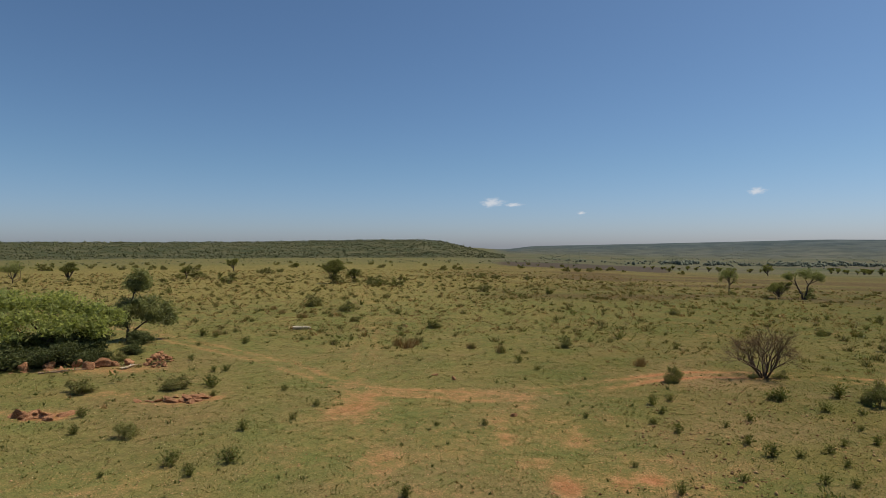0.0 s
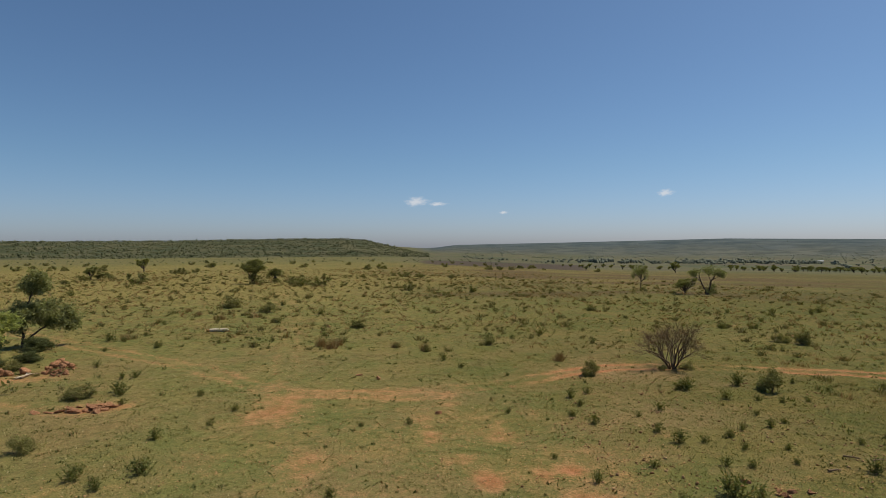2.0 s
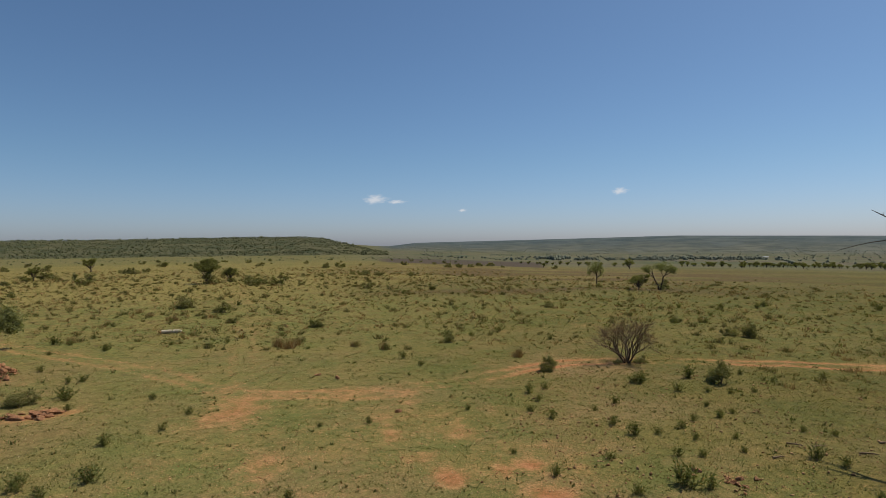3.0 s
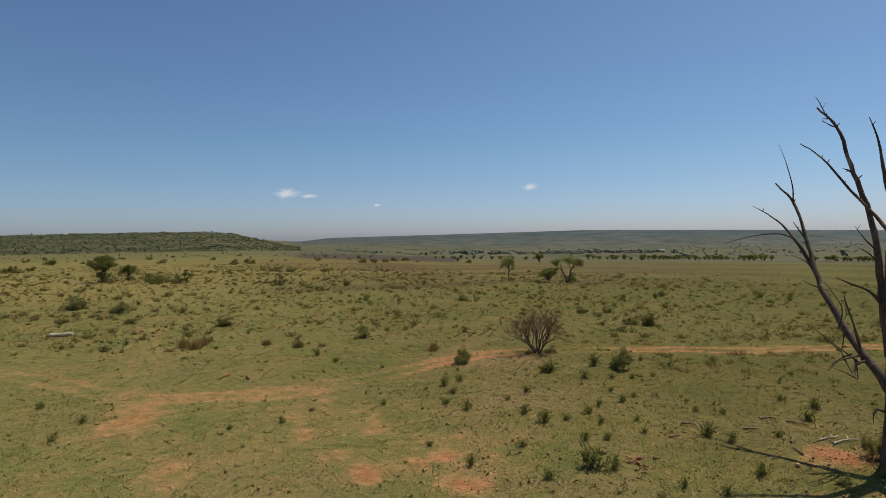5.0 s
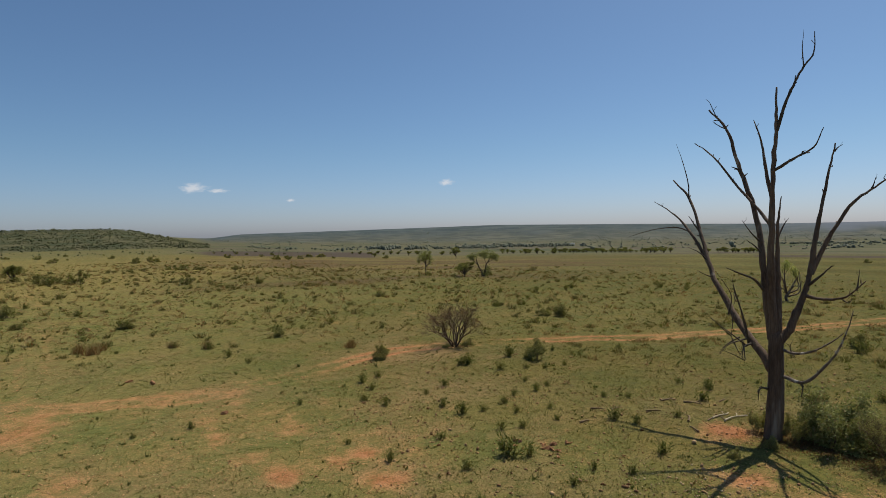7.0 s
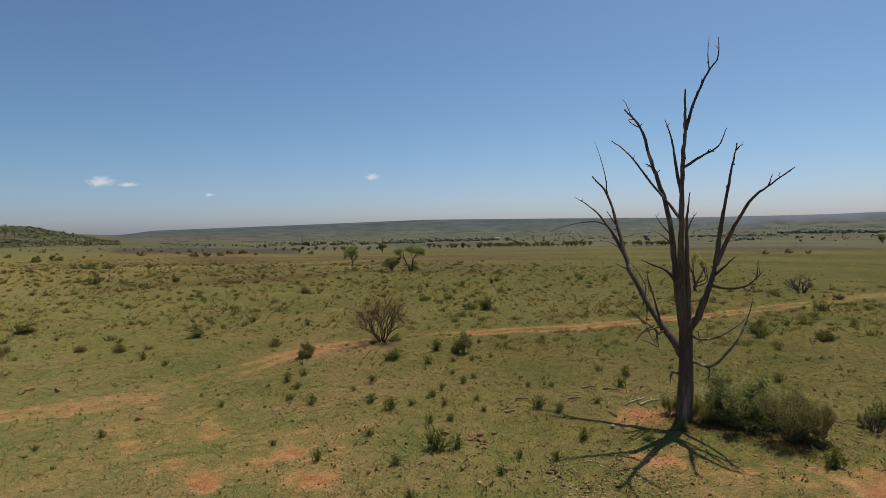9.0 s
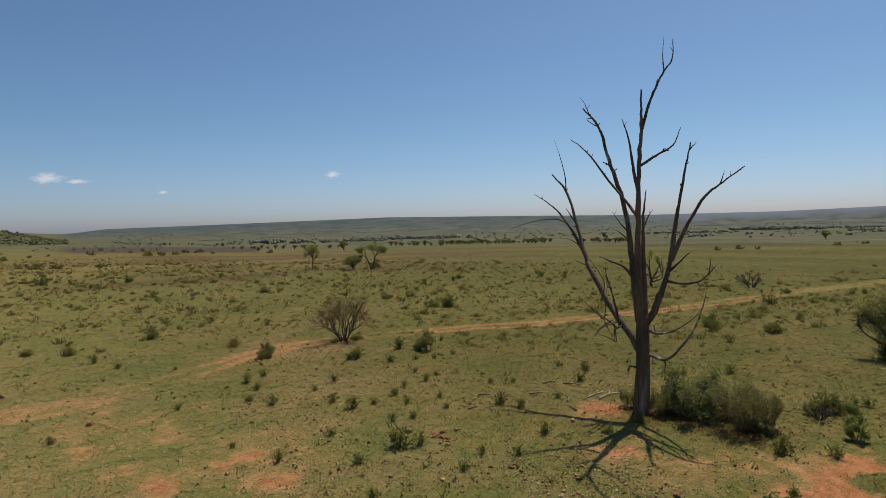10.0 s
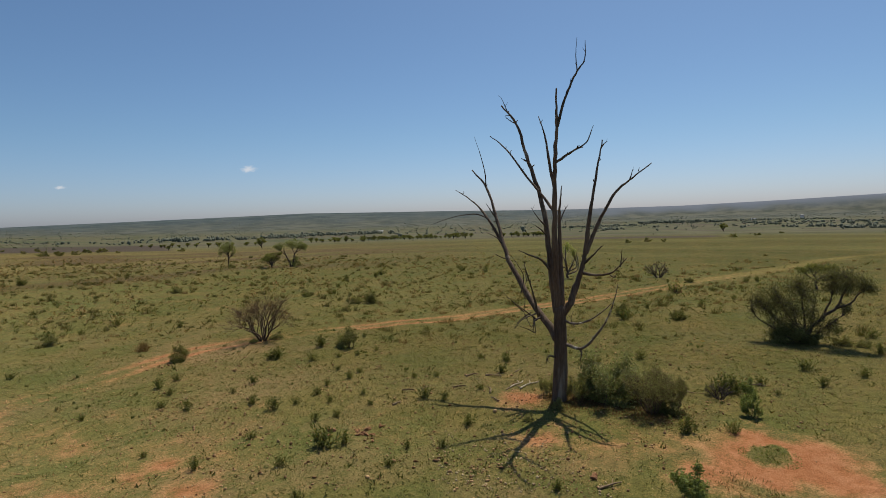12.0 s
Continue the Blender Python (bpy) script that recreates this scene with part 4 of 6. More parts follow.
def the_big_dark_bush():
    limbs = [(.085, .03, (.15, 0, -.1), (.3, 0, .55), (.75, 0, 1.05), (1.25, 0, 1.45), (1.5, 0, 2.0), (1.75, .1, 2.5)), (.05, .02, (.6, 0, .9), (.95, .1, 1.5), (1.1, .1, 2.1), (1.2, .1, 2.7)),
             (.05, .018, (1.2, 0, 1.4), (1.75, 0, 1.6), (2.1, 0, 2.0), (2.5, 0, 2.35)), (.06, .02, (0, .1, -.1), (.0, .1, .9), (-.1, .1, 1.7), (-.2, .1, 2.4)), (.05, .018, (-.1, -.1, -.1), (-.4, 0, .7), (-.9, 0, 1.4), (-1.2, 0, 2.1)),
             (.045, .016, (-.2, .1, -.1), (-.8, .1, .6), (-1.4, 0, 1.1), (-1.9, 0, 1.5)), (.045, .016, (.1, .1, 0), (.3, .2, .9), (.45, .2, 1.7)), (.04, .015, (-.3, -.2, -.1), (-1.0, -.2, .4), (-1.8, -.2, .8), (-2.2, -.1, 1.2)),
             (.04, .015, (.1, -.2, 0), (-.3, -.4, .8), (-.6, -.4, 1.6)), (.035, .014, (.2, -.1, 0), (.6, -.2, .5), (1.1, -.2, .9), (1.5, -.2, 1.2))]
    clumps = [(-.5, 0, 2.2, .6, .45), (-1.15, .1, 2.0, .6, .45), (-1.75, 0, 1.65, .5, .45, .8), (.0, .2, 2.4, .55, .38), (-.9, -.3, 1.55, .6, .4), (-1.5, .1, 1.15, .5, .4, .6), (.25, -.2, 1.9, .5, .45, .8), (-2.15, 0, 1.2, .4, .5, .22),
              (-2.05, -.1, 1.7, .35, .35, .3), (-.3, -.4, 1.3, .5, .4, .8), (.8, .1, 2.6, .55, .38), (1.35, .1, 2.7, .55, .38), (1.9, .1, 2.5, .5, .35), (2.35, .05, 2.35, .42, .28), (1.1, 0, 2.15, .45, .32, .7), (1.7, .1, 2.15, .4, .25, .6),
              (2.6, 0, 2.2, .28, .2, .6), (1.65, 0, 1.35, .25, .2, .5), (-.5, -.1, .45, .5, .42), (.0, -.3, .4, .5, .4), (.8, -.2, .45, .45, .4, .8), (1.15, -.1, .75, .3, .3, .5), (-1.0, -.2, .3, .4, .3, .7), (-.7, .2, 1.0, .55, .4, .7), (.2, .2, 1.2, .5, .4, .7), (-1.2, -.2, .75, .5, .35, .6), (.5, 0, .9, .45, .35, .6), (-1.3, .1, 1.55, .5, .4)]
    return limbed_plant("thorn_bush", "big dark thorn bush with tangled bare stems below", "bush", limbs, clumps, 27, BARK, LEAF_THORN, .036, 950, 34, .012, .37)


plant("thorn", the_big_dark_bush, 26.7, 5.9, 3.1, 3.05, -77, .84)


def the_umbrella_tree():
    clumps = [(-.5, 0, 1.45, .6, .25), (.2, .2, 1.6, .6, .25), (.8, 0, 1.5, .5, .22), (-1.0, .1, 1.3, .4, .2)]
    return crown_plant("umbrella_thorn", "small flat-topped green thorn tree", "tree", clumps, 37, BARK, LEAF_OLIVE, .07, .7, .06, 500, 10)


plant("umbrella", the_umbrella_tree, 44.4, 9.1, 1.7, 1.75, -78)
dead_bush(44.0, 7.6, 2.0, .7)
dark_bush(26.3, 6.4, .95, 1.2, 0)
dark_bush(26.5, 5.7, .6, 1.2, 1)
dark_bush(27.0, 4.7, .45, 1.1, 2)
leaf_bush(27.1, 4.0, .5, 1.2, 1)

acacia(-16.4, 88.3, 4.06, 0)
acacia(-13.7, 91.1, 2.44, 1)
dark_bush(-15.8, 87.6, 1.7, .9, 1)
dark_bush(-13.4, 90.4, 1.0, 1.0, 2)
dark_bush(-60.6, 95.9, .8, 1.2, 0)
dark_bush(-10.5, 86.5, 1.5, .9, 0)
dark_bush(-9.6, 87.0, 1.2, .9, 2)
round_bush(34.3, 69.8, .8, 1.2)
acacia(-52.3, 147.0, 3.95, 2)
acacia(-45.8, 105.2, 2.52, 1)
acacia(-61.2, 96.5, 3.42, 0, 200)
acacia(36.0, 63.2, 2.05, 1, None, 1.45)
airy_tree(-65.8, 90.1, 3.63)
airy_tree(34.1, 70.3, 3.4, None, .7, 1)


def the_forked_tree():
    limbs = [(.10, .05, (0, 0, -.1), (-.25, 0, .7), (-.6, 0, 1.4), (-.75, 0, 2.1)), (.10, .05, (.05, 0, -.1), (.3, 0, .8), (.45, 0, 1.5), (.9, .1, 2.2)), (.04, .015, (-.6, 0, 1.4), (-1.1, .1, 1.9), (-1.6, 0, 2.4)),
             (.04, .015, (.45, 0, 1.5), (.2, .1, 2.1), (.1, 0, 2.7)), (.04, .015, (.6, 0, 1.7), (1.2, -.1, 2.0), (1.7, 0, 2.4))]
    clumps = [(-1.6, 0, 2.5, .5, .32), (-.9, .1, 2.75, .6, .35), (-.2, 0, 2.95, .6, .32), (.5, .1, 2.95, .6, .35), (1.1, 0, 2.8, .55, .35), (1.65, 0, 2.45, .45, .32), (-1.3, -.3, 2.15, .4, .25, .6), (.3, -.4, 2.5, .5, .3, .7),
              (.9, .3, 2.4, .5, .3, .7), (1.7, .1, 2.0, .3, .25, .5), (.45, 0, .45, .4, .4, .8), (.75, .1, .9, .35, .3, .6)]
    return limbed_plant("feathery_tree", "forked tree with a light feathery green crown", "tree", limbs, clumps, 63, BARK, LEAF_AIRY, .06, 420, 12, .012, .34)


plant("forked", the_forked_tree, 38.4, 62.8, 3.35, 3.3, -31)


def the_half_dead_tree():
    clumps = [(-.1, 0, 2.75, .45, .32, 1.0), (.25, .1, 2.5, .35, .25, .8), (.6, 0, 1.7, .4, .3, 0), (-.5, .2, 1.6, .4, .35, 0), (.35, -.4, 1.2, .4, .3, 0), (.7, .3, 2.2, .3, .3, 0), (-.4, -.3, 1.0, .35, .3, 0)]
    return crown_plant("half_dead_tree", "half-dead tree with bare grey branches and a small green top", "tree", clumps, 47, DEAD_BARK, LEAF_BRIGHT, .09, .5, .05, 500, 8, crook=.18)


plant("halfdead", the_half_dead_tree, 42.6, 26.7, 3.05, 3.05, -58)
dark_bush(39.2, 63.0, .7, 1.2, 1)
dark_bush(-33.3, 91.1, 2.1, 1.0, 0)
dark_bush(-6.2, 81.9, 1.73, 1.1, 1)
dark_bush(-12.0, 54.6, 1.36, 1.1, 2)
dark_bush(0.1, 153.5, 1.47, .9, 1)
dark_bush(5.0, 71.8, 1.2, .9, 2)
dark_bush(-13.7, 22.2, .62, 1.3, 0)
dark_bush(-10.3, 22.7, .65, 1.1, 1)
dark_bush(23.9, 29.8, 1.0, .7, 2)
dark_bush(-15.6, 28.3, .6, 1.1, 2)


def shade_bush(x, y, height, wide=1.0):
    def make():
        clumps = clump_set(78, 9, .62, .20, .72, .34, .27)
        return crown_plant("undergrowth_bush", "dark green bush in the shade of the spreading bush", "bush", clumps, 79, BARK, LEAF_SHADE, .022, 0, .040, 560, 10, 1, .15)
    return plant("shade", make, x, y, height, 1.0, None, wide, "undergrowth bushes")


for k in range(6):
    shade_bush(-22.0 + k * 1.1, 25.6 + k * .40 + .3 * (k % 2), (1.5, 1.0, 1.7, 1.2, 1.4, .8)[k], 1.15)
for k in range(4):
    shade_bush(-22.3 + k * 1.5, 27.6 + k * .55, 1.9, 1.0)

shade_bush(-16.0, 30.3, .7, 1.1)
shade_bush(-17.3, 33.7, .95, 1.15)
leaf_bush(-9.2, 17.1, .82, .8, 0)
leaf_bush(23.3, 30.7, .9, 1.2, 1)
round_bush(15.0, 20.4, 1.2, .85)


def the_full_bush():
    clumps = clump_set(120, 20, .46, .12, .88, .22, .20)
    return crown_plant("full_bush", "tall round bush with dense grey-green leaves beside the dead tree", "bush", clumps, 121, TWIG, LEAF_SAGE, .014, 0, .022, 780, 10, 1, .05)


def fresh_bush(x, y, height, wide=1.0):
    def make():
        clumps = clump_set(140, 12, .38, .30, .88, .17, .24)
        return crown_plant("fresh_bush", "small upright bush with fresh light green leaves", "bush", clumps, 141, TWIG, LEAF_FRESH, .012, 0, .034, 220, 10, 1, .1, crook=.05, gather=.4)
    return plant("fresh", make, x, y, height, 1.0, None, wide, "fresh bushes")


def dry_clump(x, y, height):
    """A clump of tall dead grass stalks."""
    def make():
        rng = np.random.default_rng(150)
        spots = rng.normal(size=(150, 2)) * .22
        verts, faces = blades(rng, np.concatenate([spots, np.full((150, 1), -.02)], 1), rng.uniform(.45, 1.0, 150), np.full(150, .045), .28)
        return tagged(part("dry_grass_clump", verts, faces, STRAW_BLADE), "tall clump of rusty dead grass stalks", "grass")
    return plant("dry", make, x, y, height, 1.0, None, 1.2, "dry grass clumps")


def stem_bush(x, y, height, wide=1.0):
    def make():
        clumps = clump_set(130, 18, .50, .40, .92, .17, .22)
        return crown_plant("stem_bush", "loose brownish-green bush of thin upright stems", "bush", clumps, 131, TWIG, LEAF_GREY, .010, 0, .021, 400, 20, 1, .1, crook=.05, gather=.45)
    return plant("stems", make, x, y, height, 1.0, None, wide, "stem bushes")


def brush_bush(x, y, height, wide=1.0):
    """Many thin stems that fan out from one foot, with fine leaves towards the tips."""
    def make():
        rng = np.random.default_rng(160)
        thing = tagged(new("brush_bush"), "brushy olive-brown bush of thin stems fanning out from its foot", "bush")
        wood, ends, green = Build(), [], Build()
        for k in range(34):
            a, tilt = k * 2.4 + rng.uniform(-.3, .3), .08 + .40 * math.sqrt((k + .3) / 34)
            foot = np.array([math.cos(a) * .09, math.sin(a) * .09, -.04]) * rng.uniform(.4, 1.4)
            branching(rng, wood, foot, unit(np.array([math.cos(a) * tilt, math.sin(a) * tilt, .55])), rng.uniform(.34, .46), .011, 3, .42, .12, ends)
        part("stem", *wood.done(), TWIG, thing, smooth=True)
        ends = np.array(ends)
        at = ends[rng.integers(0, len(ends), 6500)] * rng.uniform(.70, 1.03, (6500, 1)) + rng.normal(size=(6500, 3)) * .035
        green.add(*leaf_cloud(rng, at, .017))
        part("crown", *green.done(), LEAF_GREY, thing)
        return thing
    return plant("brush", make, x, y, height, 1.15, None, wide, "brushy bushes")


plant("full", the_full_bush, 15.45, 8.4, 1.72, 1.05, 0)
brush_bush(15.15, 6.95, 1.42, .80)
brush_bush(15.75, 6.55, 1.05, .62)
dark_bush(15.4, 6.75, .5, 1.3, 1)
leaf_bush(16.1, 7.55, 1.0, .8, 2)
stem_bush(14.75, 9.0, .85, .75)
stem_bush(14.6, 9.95, .72, .75)
leaf_bush(12.6, 9.2, .32, 1.0, 1)
leaf_bush(13.85, 9.05, .36, 1.1, 2)
fresh_bush(16.45, 4.85, .68, .95)
fresh_bush(18.1, 5.4, .55, 1.1)
fresh_bush(10.9, 4.25, .74, 1.2)
round_bush(9.3, 23.8, .9, .9)
round_bush(-8.2, 50.3, 1.2, 1.3)
dark_bush(-6.5, 43.8, 0.50, 1.28, 1)
dark_bush(-0.6, 40.1, 0.65, 1.18, 0)
dark_bush(-3.1, 82.0, 0.63, 1.22, 0)
dark_bush(-10.6, 88.3, 1.02, 1.27, 0)
round_bush(7.6, 72.7, 0.63)
dark_bush(12.5, 69.1, 0.60, 1.16, 2)
dark_bush(7.2, 109.0, 1.15, 1.22, 0)
dark_bush(9.5, 102.7, 0.79, 1.00, 1)
round_bush(14.7, 102.9, 0.99)
round_bush(6.7, 31.9, 0.70)
dark_bush(18.5, 47.0, 0.54, 1.10, 2)
dark_bush(23.6, 36.5, 0.49, 1.13, 2)
dark_bush(-44.7, 107.4, 1.85, 1.27, 2)
dark_bush(-45.8, 103.0, 1.18, 1.23, 2)
dark_bush(-43.2, 91.2, 0.87, 1.24, 2)
dark_bush(-38.5, 129.9, 1.74, 1.00, 0)
dark_bush(-38.0, 137.3, 1.32, 1.09, 2)
dark_bush(-40.2, 130.1, 1.37, 1.30, 2)
acacia(-42.8, 172.2, 1.82)
dark_bush(-78.7, 159.8, 1.53, 1.08, 1)
dark_bush(-75.4, 159.3, 1.37, 1.08, 1)
dark_bush(-87.9, 161.2, 1.70, 1.07, 0)
dark_bush(-105.9, 177.0, 1.36, 1.01, 2)
dark_bush(-104.1, 154.3, 2.66, 1.27, 0)
acacia(-47.7, 193.3, 1.56)
dark_bush(0.0, 148.8, 1.46, 1.01, 0)
dark_bush(6.4, 106.0, 1.16, 1.19, 0)
dark_bush(4.9, 109.2, 0.79, 1.19, 0)
dark_bush(9.3, 104.8, 0.87, 1.20, 2)
dark_bush(1.2, 109.0, 0.59, 1.17, 2)
dark_bush(-8.3, 84.5, 0.87, 1.23, 1)
dark_bush(35.1, 167.7, 1.78, 1.10, 0)
dark_bush(38.9, 170.1, 1.65, 1.08, 2)
dark_bush(45.1, 181.1, 1.42, 1.33, 0)
dark_bush(54.8, 207.7, 1.84, 1.05, 2)
dark_bush(61.2, 215.2, 2.14, 1.24, 2)
dark_bush(59.4, 193.4, 0.97, 1.18, 2)
acacia(89.1, 232.5, 2.39)
dark_bush(82.5, 203.6, 1.69, 1.12, 0)
acacia(121.5, 220.7, 5.04)
dark_bush(137.4, 63.8, 1.38, 1.04, 0)
dark_bush(136.8, 59.4, 0.94, 1.00, 0)
dark_bush(204.4, 65.5, 1.48, 1.34, 0)
dark_bush(246.6, 70.4, 1.52, 1.31, 2)
dark_bush(327.5, 82.5, 1.40, 1.27, 2)
dark_bush(127.6, 64.0, 1.05, 1.09, 0)
acacia(434.3, 145.9, 6.74)
dark_bush(44.2, 17.3, 0.42, 1.20, 0)
dark_bush(28.9, 14.8, 0.80, 0.85, 0)
dark_bush(29.0, 11.9, 0.55, 1.0, 2)
twig_bush(13.5, 24.8, 2.35, 1.0)
leaf_bush(14.1, 24.6, .5, 1.3, 1)
leaf_bush(13.0, 24.7, .35, 1.3, 0)
dead_bush(17.35, 5.95, .72, .72)
stem_bush(17.6, 6.25, .42, .9)
dead_bush(46.0, 20.4, 1.85, .85)
for x, y, tall in ((-2.5, 32.8, 0.6), (-1.9, 32.1, 0.65), (-1.6, 33.0, 0.5), (1.5, 32.0, 0.42), (3.0, 30.7, 0.5), (-11.1, 45.6, 0.5), (-10.7, 45.7, 0.45), (9.1, 27.2, 0.45), (9.3, 27.6, 0.4), (-14.0, 36.5, 0.5), (23.8, 37.0, 0.5), (9.3, 27.6, 0.4), (-14.7, 51.1, 0.5), (-13.2, 48.6, 0.45)):
    dry_clump(x, y, tall)


# ---------------------------------------------------------------- weeds, grass and stones
def weed_mesh(seed):
    rng = np.random.default_rng(seed)
    b = Build()
    for k in range(26):
        a, tilt, ln = rng.uniform(0, 6.28), abs(rng.normal()) * .6, rng.uniform(.55, 1.0)
        d = unit(np.array([math.cos(a) * tilt, math.sin(a) * tilt, 1.0]))
        foot = np.array([rng.normal() * .12, rng.normal() * .12, -.02])
        tip = foot + d * ln
        b.add(*tube(np.array([foot, (foot + tip) / 2 + rng.normal(size=3) * .03, tip]), [.012, .009, .004], 3))
        at = foot + (tip - foot) * rng.uniform(.1, 1.0, (11, 1))
        way = unit(d + rng.normal(size=(11, 3)) * .55)
        side = unit(np.cross(way, rng.normal(size=(11, 3)))) * .030
        end = at + way * rng.uniform(.10, .22, (11, 1))
        b.add(np.stack([at, (at + end) / 2 + side, end, (at + end) / 2 - side], 1).reshape(-1, 3), np.arange(44).reshape(-1, 4))
    return b.done()


weed_meshes = [mesh_from("weed", *weed_mesh(200 + k), WEED_LEAF) for k in range(5)]


def weeds(*spots):
    for x, y, tall in spots:
        k = int(x * 13 + y * 29)
        weed = new("weed", weed_meshes[k % 5])
        weed.matrix_basis = Matrix.LocRotScale((x, y, float(lie(x, y))), Euler((0, 0, k * 2.1)), (tall * 1.3, tall * 1.3, tall))
        tagged(weed, "small grey-green weed tuft growing in short grass", "weed", "weed tufts")


weeds((-6.0, 17.6, 0.37), (-7.0, 15.2, 0.32), (-6.3, 14.5, 0.24), (-5.6, 15.3, 0.32), (-10.9, 17.4, 0.33), (-9.3, 23.6, 0.45), (-11.7, 19.1, 0.37))
weeds((-8.2, 14.1, 0.16), (-4.8, 18.9, 0.25), (-0.8, 12.9, 0.31), (12.0, 20.9, 0.56), (14.3, 5.7, 0.47), (15.0, 4.8, 0.34), (20.6, 4.0, 0.35))
weeds((27.6, 14.1, 0.64), (12.1, 12.7, 0.38), (13.8, 11.9, 0.23), (7.9, 11.9, 0.61), (-9.1, 23.2, 0.45), (-9.6, 26.0, 0.35), (-10.1, 26.0, 0.30))
weeds((-8.5, 21.8, 0.27), (-6.1, 22.6, 0.27), (-4.4, 20.4, 0.26), (-5.4, 15.0, 0.42), (-6.9, 14.8, 0.38), (-6.1, 14.2, 0.29), (-11.3, 33.7, 0.42))
weeds((-12.1, 28.3, 0.32), (1.3, 18.1, 0.23), (4.6, 18.9, 0.22), (-0.2, 18.0, 0.19), (3.6, 28.0, 0.43), (4.2, 26.2, 0.28), (7.3, 20.6, 0.39))
weeds((8.1, 21.0, 0.30), (7.2, 19.4, 0.27), (6.5, 18.2, 0.26), (6.9, 17.3, 0.33), (5.3, 13.1, 0.31), (4.8, 14.7, 0.18), (12.7, 19.5, 0.37))
weeds((14.4, 21.4, 0.59), (13.7, 19.2, 0.24), (14.3, 18.8, 0.20), (15.3, 18.8, 0.24), (9.7, 18.6, 0.33), (8.6, 17.9, 0.20), (8.4, 16.3, 0.30))
weeds((8.6, 15.4, 0.40), (9.3, 15.3, 0.24), (11.1, 16.3, 0.22), (10.3, 15.6, 0.28), (12.1, 16.4, 0.30), (12.8, 16.7, 0.21), (10.1, 14.7, 0.23))
weeds((11.2, 14.5, 0.20), (8.9, 13.7, 0.27), (9.5, 13.5, 0.24), (10.7, 13.5, 0.20), (7.1, 13.9, 0.24), (8.4, 11.7, 0.35), (6.6, 11.6, 0.27))
weeds((12.4, 12.1, 0.29), (13.5, 14.6, 0.21), (16.8, 21.5, 0.25), (17.2, 20.1, 0.26), (19.6, 20.2, 0.31), (15.9, 12.7, 0.37), (17.0, 14.6, 0.26))
weeds((17.4, 13.7, 0.33), (14.1, 14.1, 0.21), (9.2, 10.3, 0.23), (9.8, 9.7, 0.24), (8.2, 9.8, 0.23), (6.0, 10.0, 0.23), (11.4, 10.3, 0.35))
weeds((9.7, 6.4, 0.26), (20.5, 9.8, 0.34), (19.6, 5.5, 0.34), (28.7, 11.8, 0.56), (38.3, 15.9, 0.75), (22.3, 4.9, 0.44), (29.5, 5.3, 0.37))
weeds((17.2, 13.5, 0.32), (12.5, 17.6, 0.21), (18.8, 4.8, 0.17), (22.4, 3.3, 0.36), (7.0, 33.5, 0.59), (12.3, 68.3, 0.85), (18.7, 47.9, 0.59))
weeds((-0.8, 40.1, 0.64), (-2.8, 38.6, 0.44), (45.3, 41.6, 0.48), (45.4, 38.0, 0.50), (11.7, 21.0, 0.39), (36.2, 43.3, 0.62))
weeds((-3.7, 48.2, 0.60), (-2.6, 36.5, 0.35), (-8.9, 82.0, 1.18), (-11.2, 33.4, 0.38), (-13.3, 37.7, 0.33), (-14.0, 43.1, 0.37), (-10.7, 44.5, 0.38))
weeds((-0.9, 31.7, 0.21), (-5.4, 34.8, 0.27), (-8.3, 34.6, 0.30), (8.4, 64.5, 0.56), (10.6, 48.2, 0.42), (10.6, 35.4, 0.48), (1.6, 31.9, 0.31))
weeds((3.1, 30.4, 0.38), (8.5, 34.1, 0.33), (29.0, 44.5, 0.43), (23.7, 42.2, 0.32), (22.3, 40.4, 0.35), (28.0, 39.0, 0.37), (24.6, 46.6, 0.40))
weeds((12.5, 31.7, 0.36), (-27.7, 53.1, 0.51), (-32.1, 69.1, 0.80), (-66.2, 93.5, 0.90), (-14.8, 36.3, 0.59), (-13.8, 35.8, 0.38), (-13.6, 32.8, 0.28))
weeds((-7.7, 55.7, 0.53), (32.3, 43.6, 0.50), (25.4, 35.9, 0.41), (23.1, 36.0, 0.44), (43.4, 18.6, 0.30), (40.3, 14.3, 0.38), (34.1, 12.7, 0.39))
weeds((37.2, 11.9, 0.34), (46.1, 13.9, 0.41), (46.8, 13.4, 0.46), (43.0, 38.9, 0.67), (35.0, 42.7, 0.53), (43.1, 36.1, 0.43), (30.0, 5.7, 0.25))
weeds((18.1, 6.1, 0.60), (18.3, 5.8, 0.59), (19.2, 10.8, 0.25), (18.0, 8.9, 0.25), (31.6, 14.7, 0.32), (29.1, 4.0, 0.46), (26.4, 3.4, 0.42))


def scatter(rng, count, near, far, power=1.0, left=-48, right=95):
    """Places over the stretch of land in front, denser towards the near side."""
    u = rng.uniform(0, 1, count) ** power
    r = near + (far - near) * u
    a = np.radians(rng.uniform(left, right, count))
    return r * np.sin(a), r * np.cos(a)


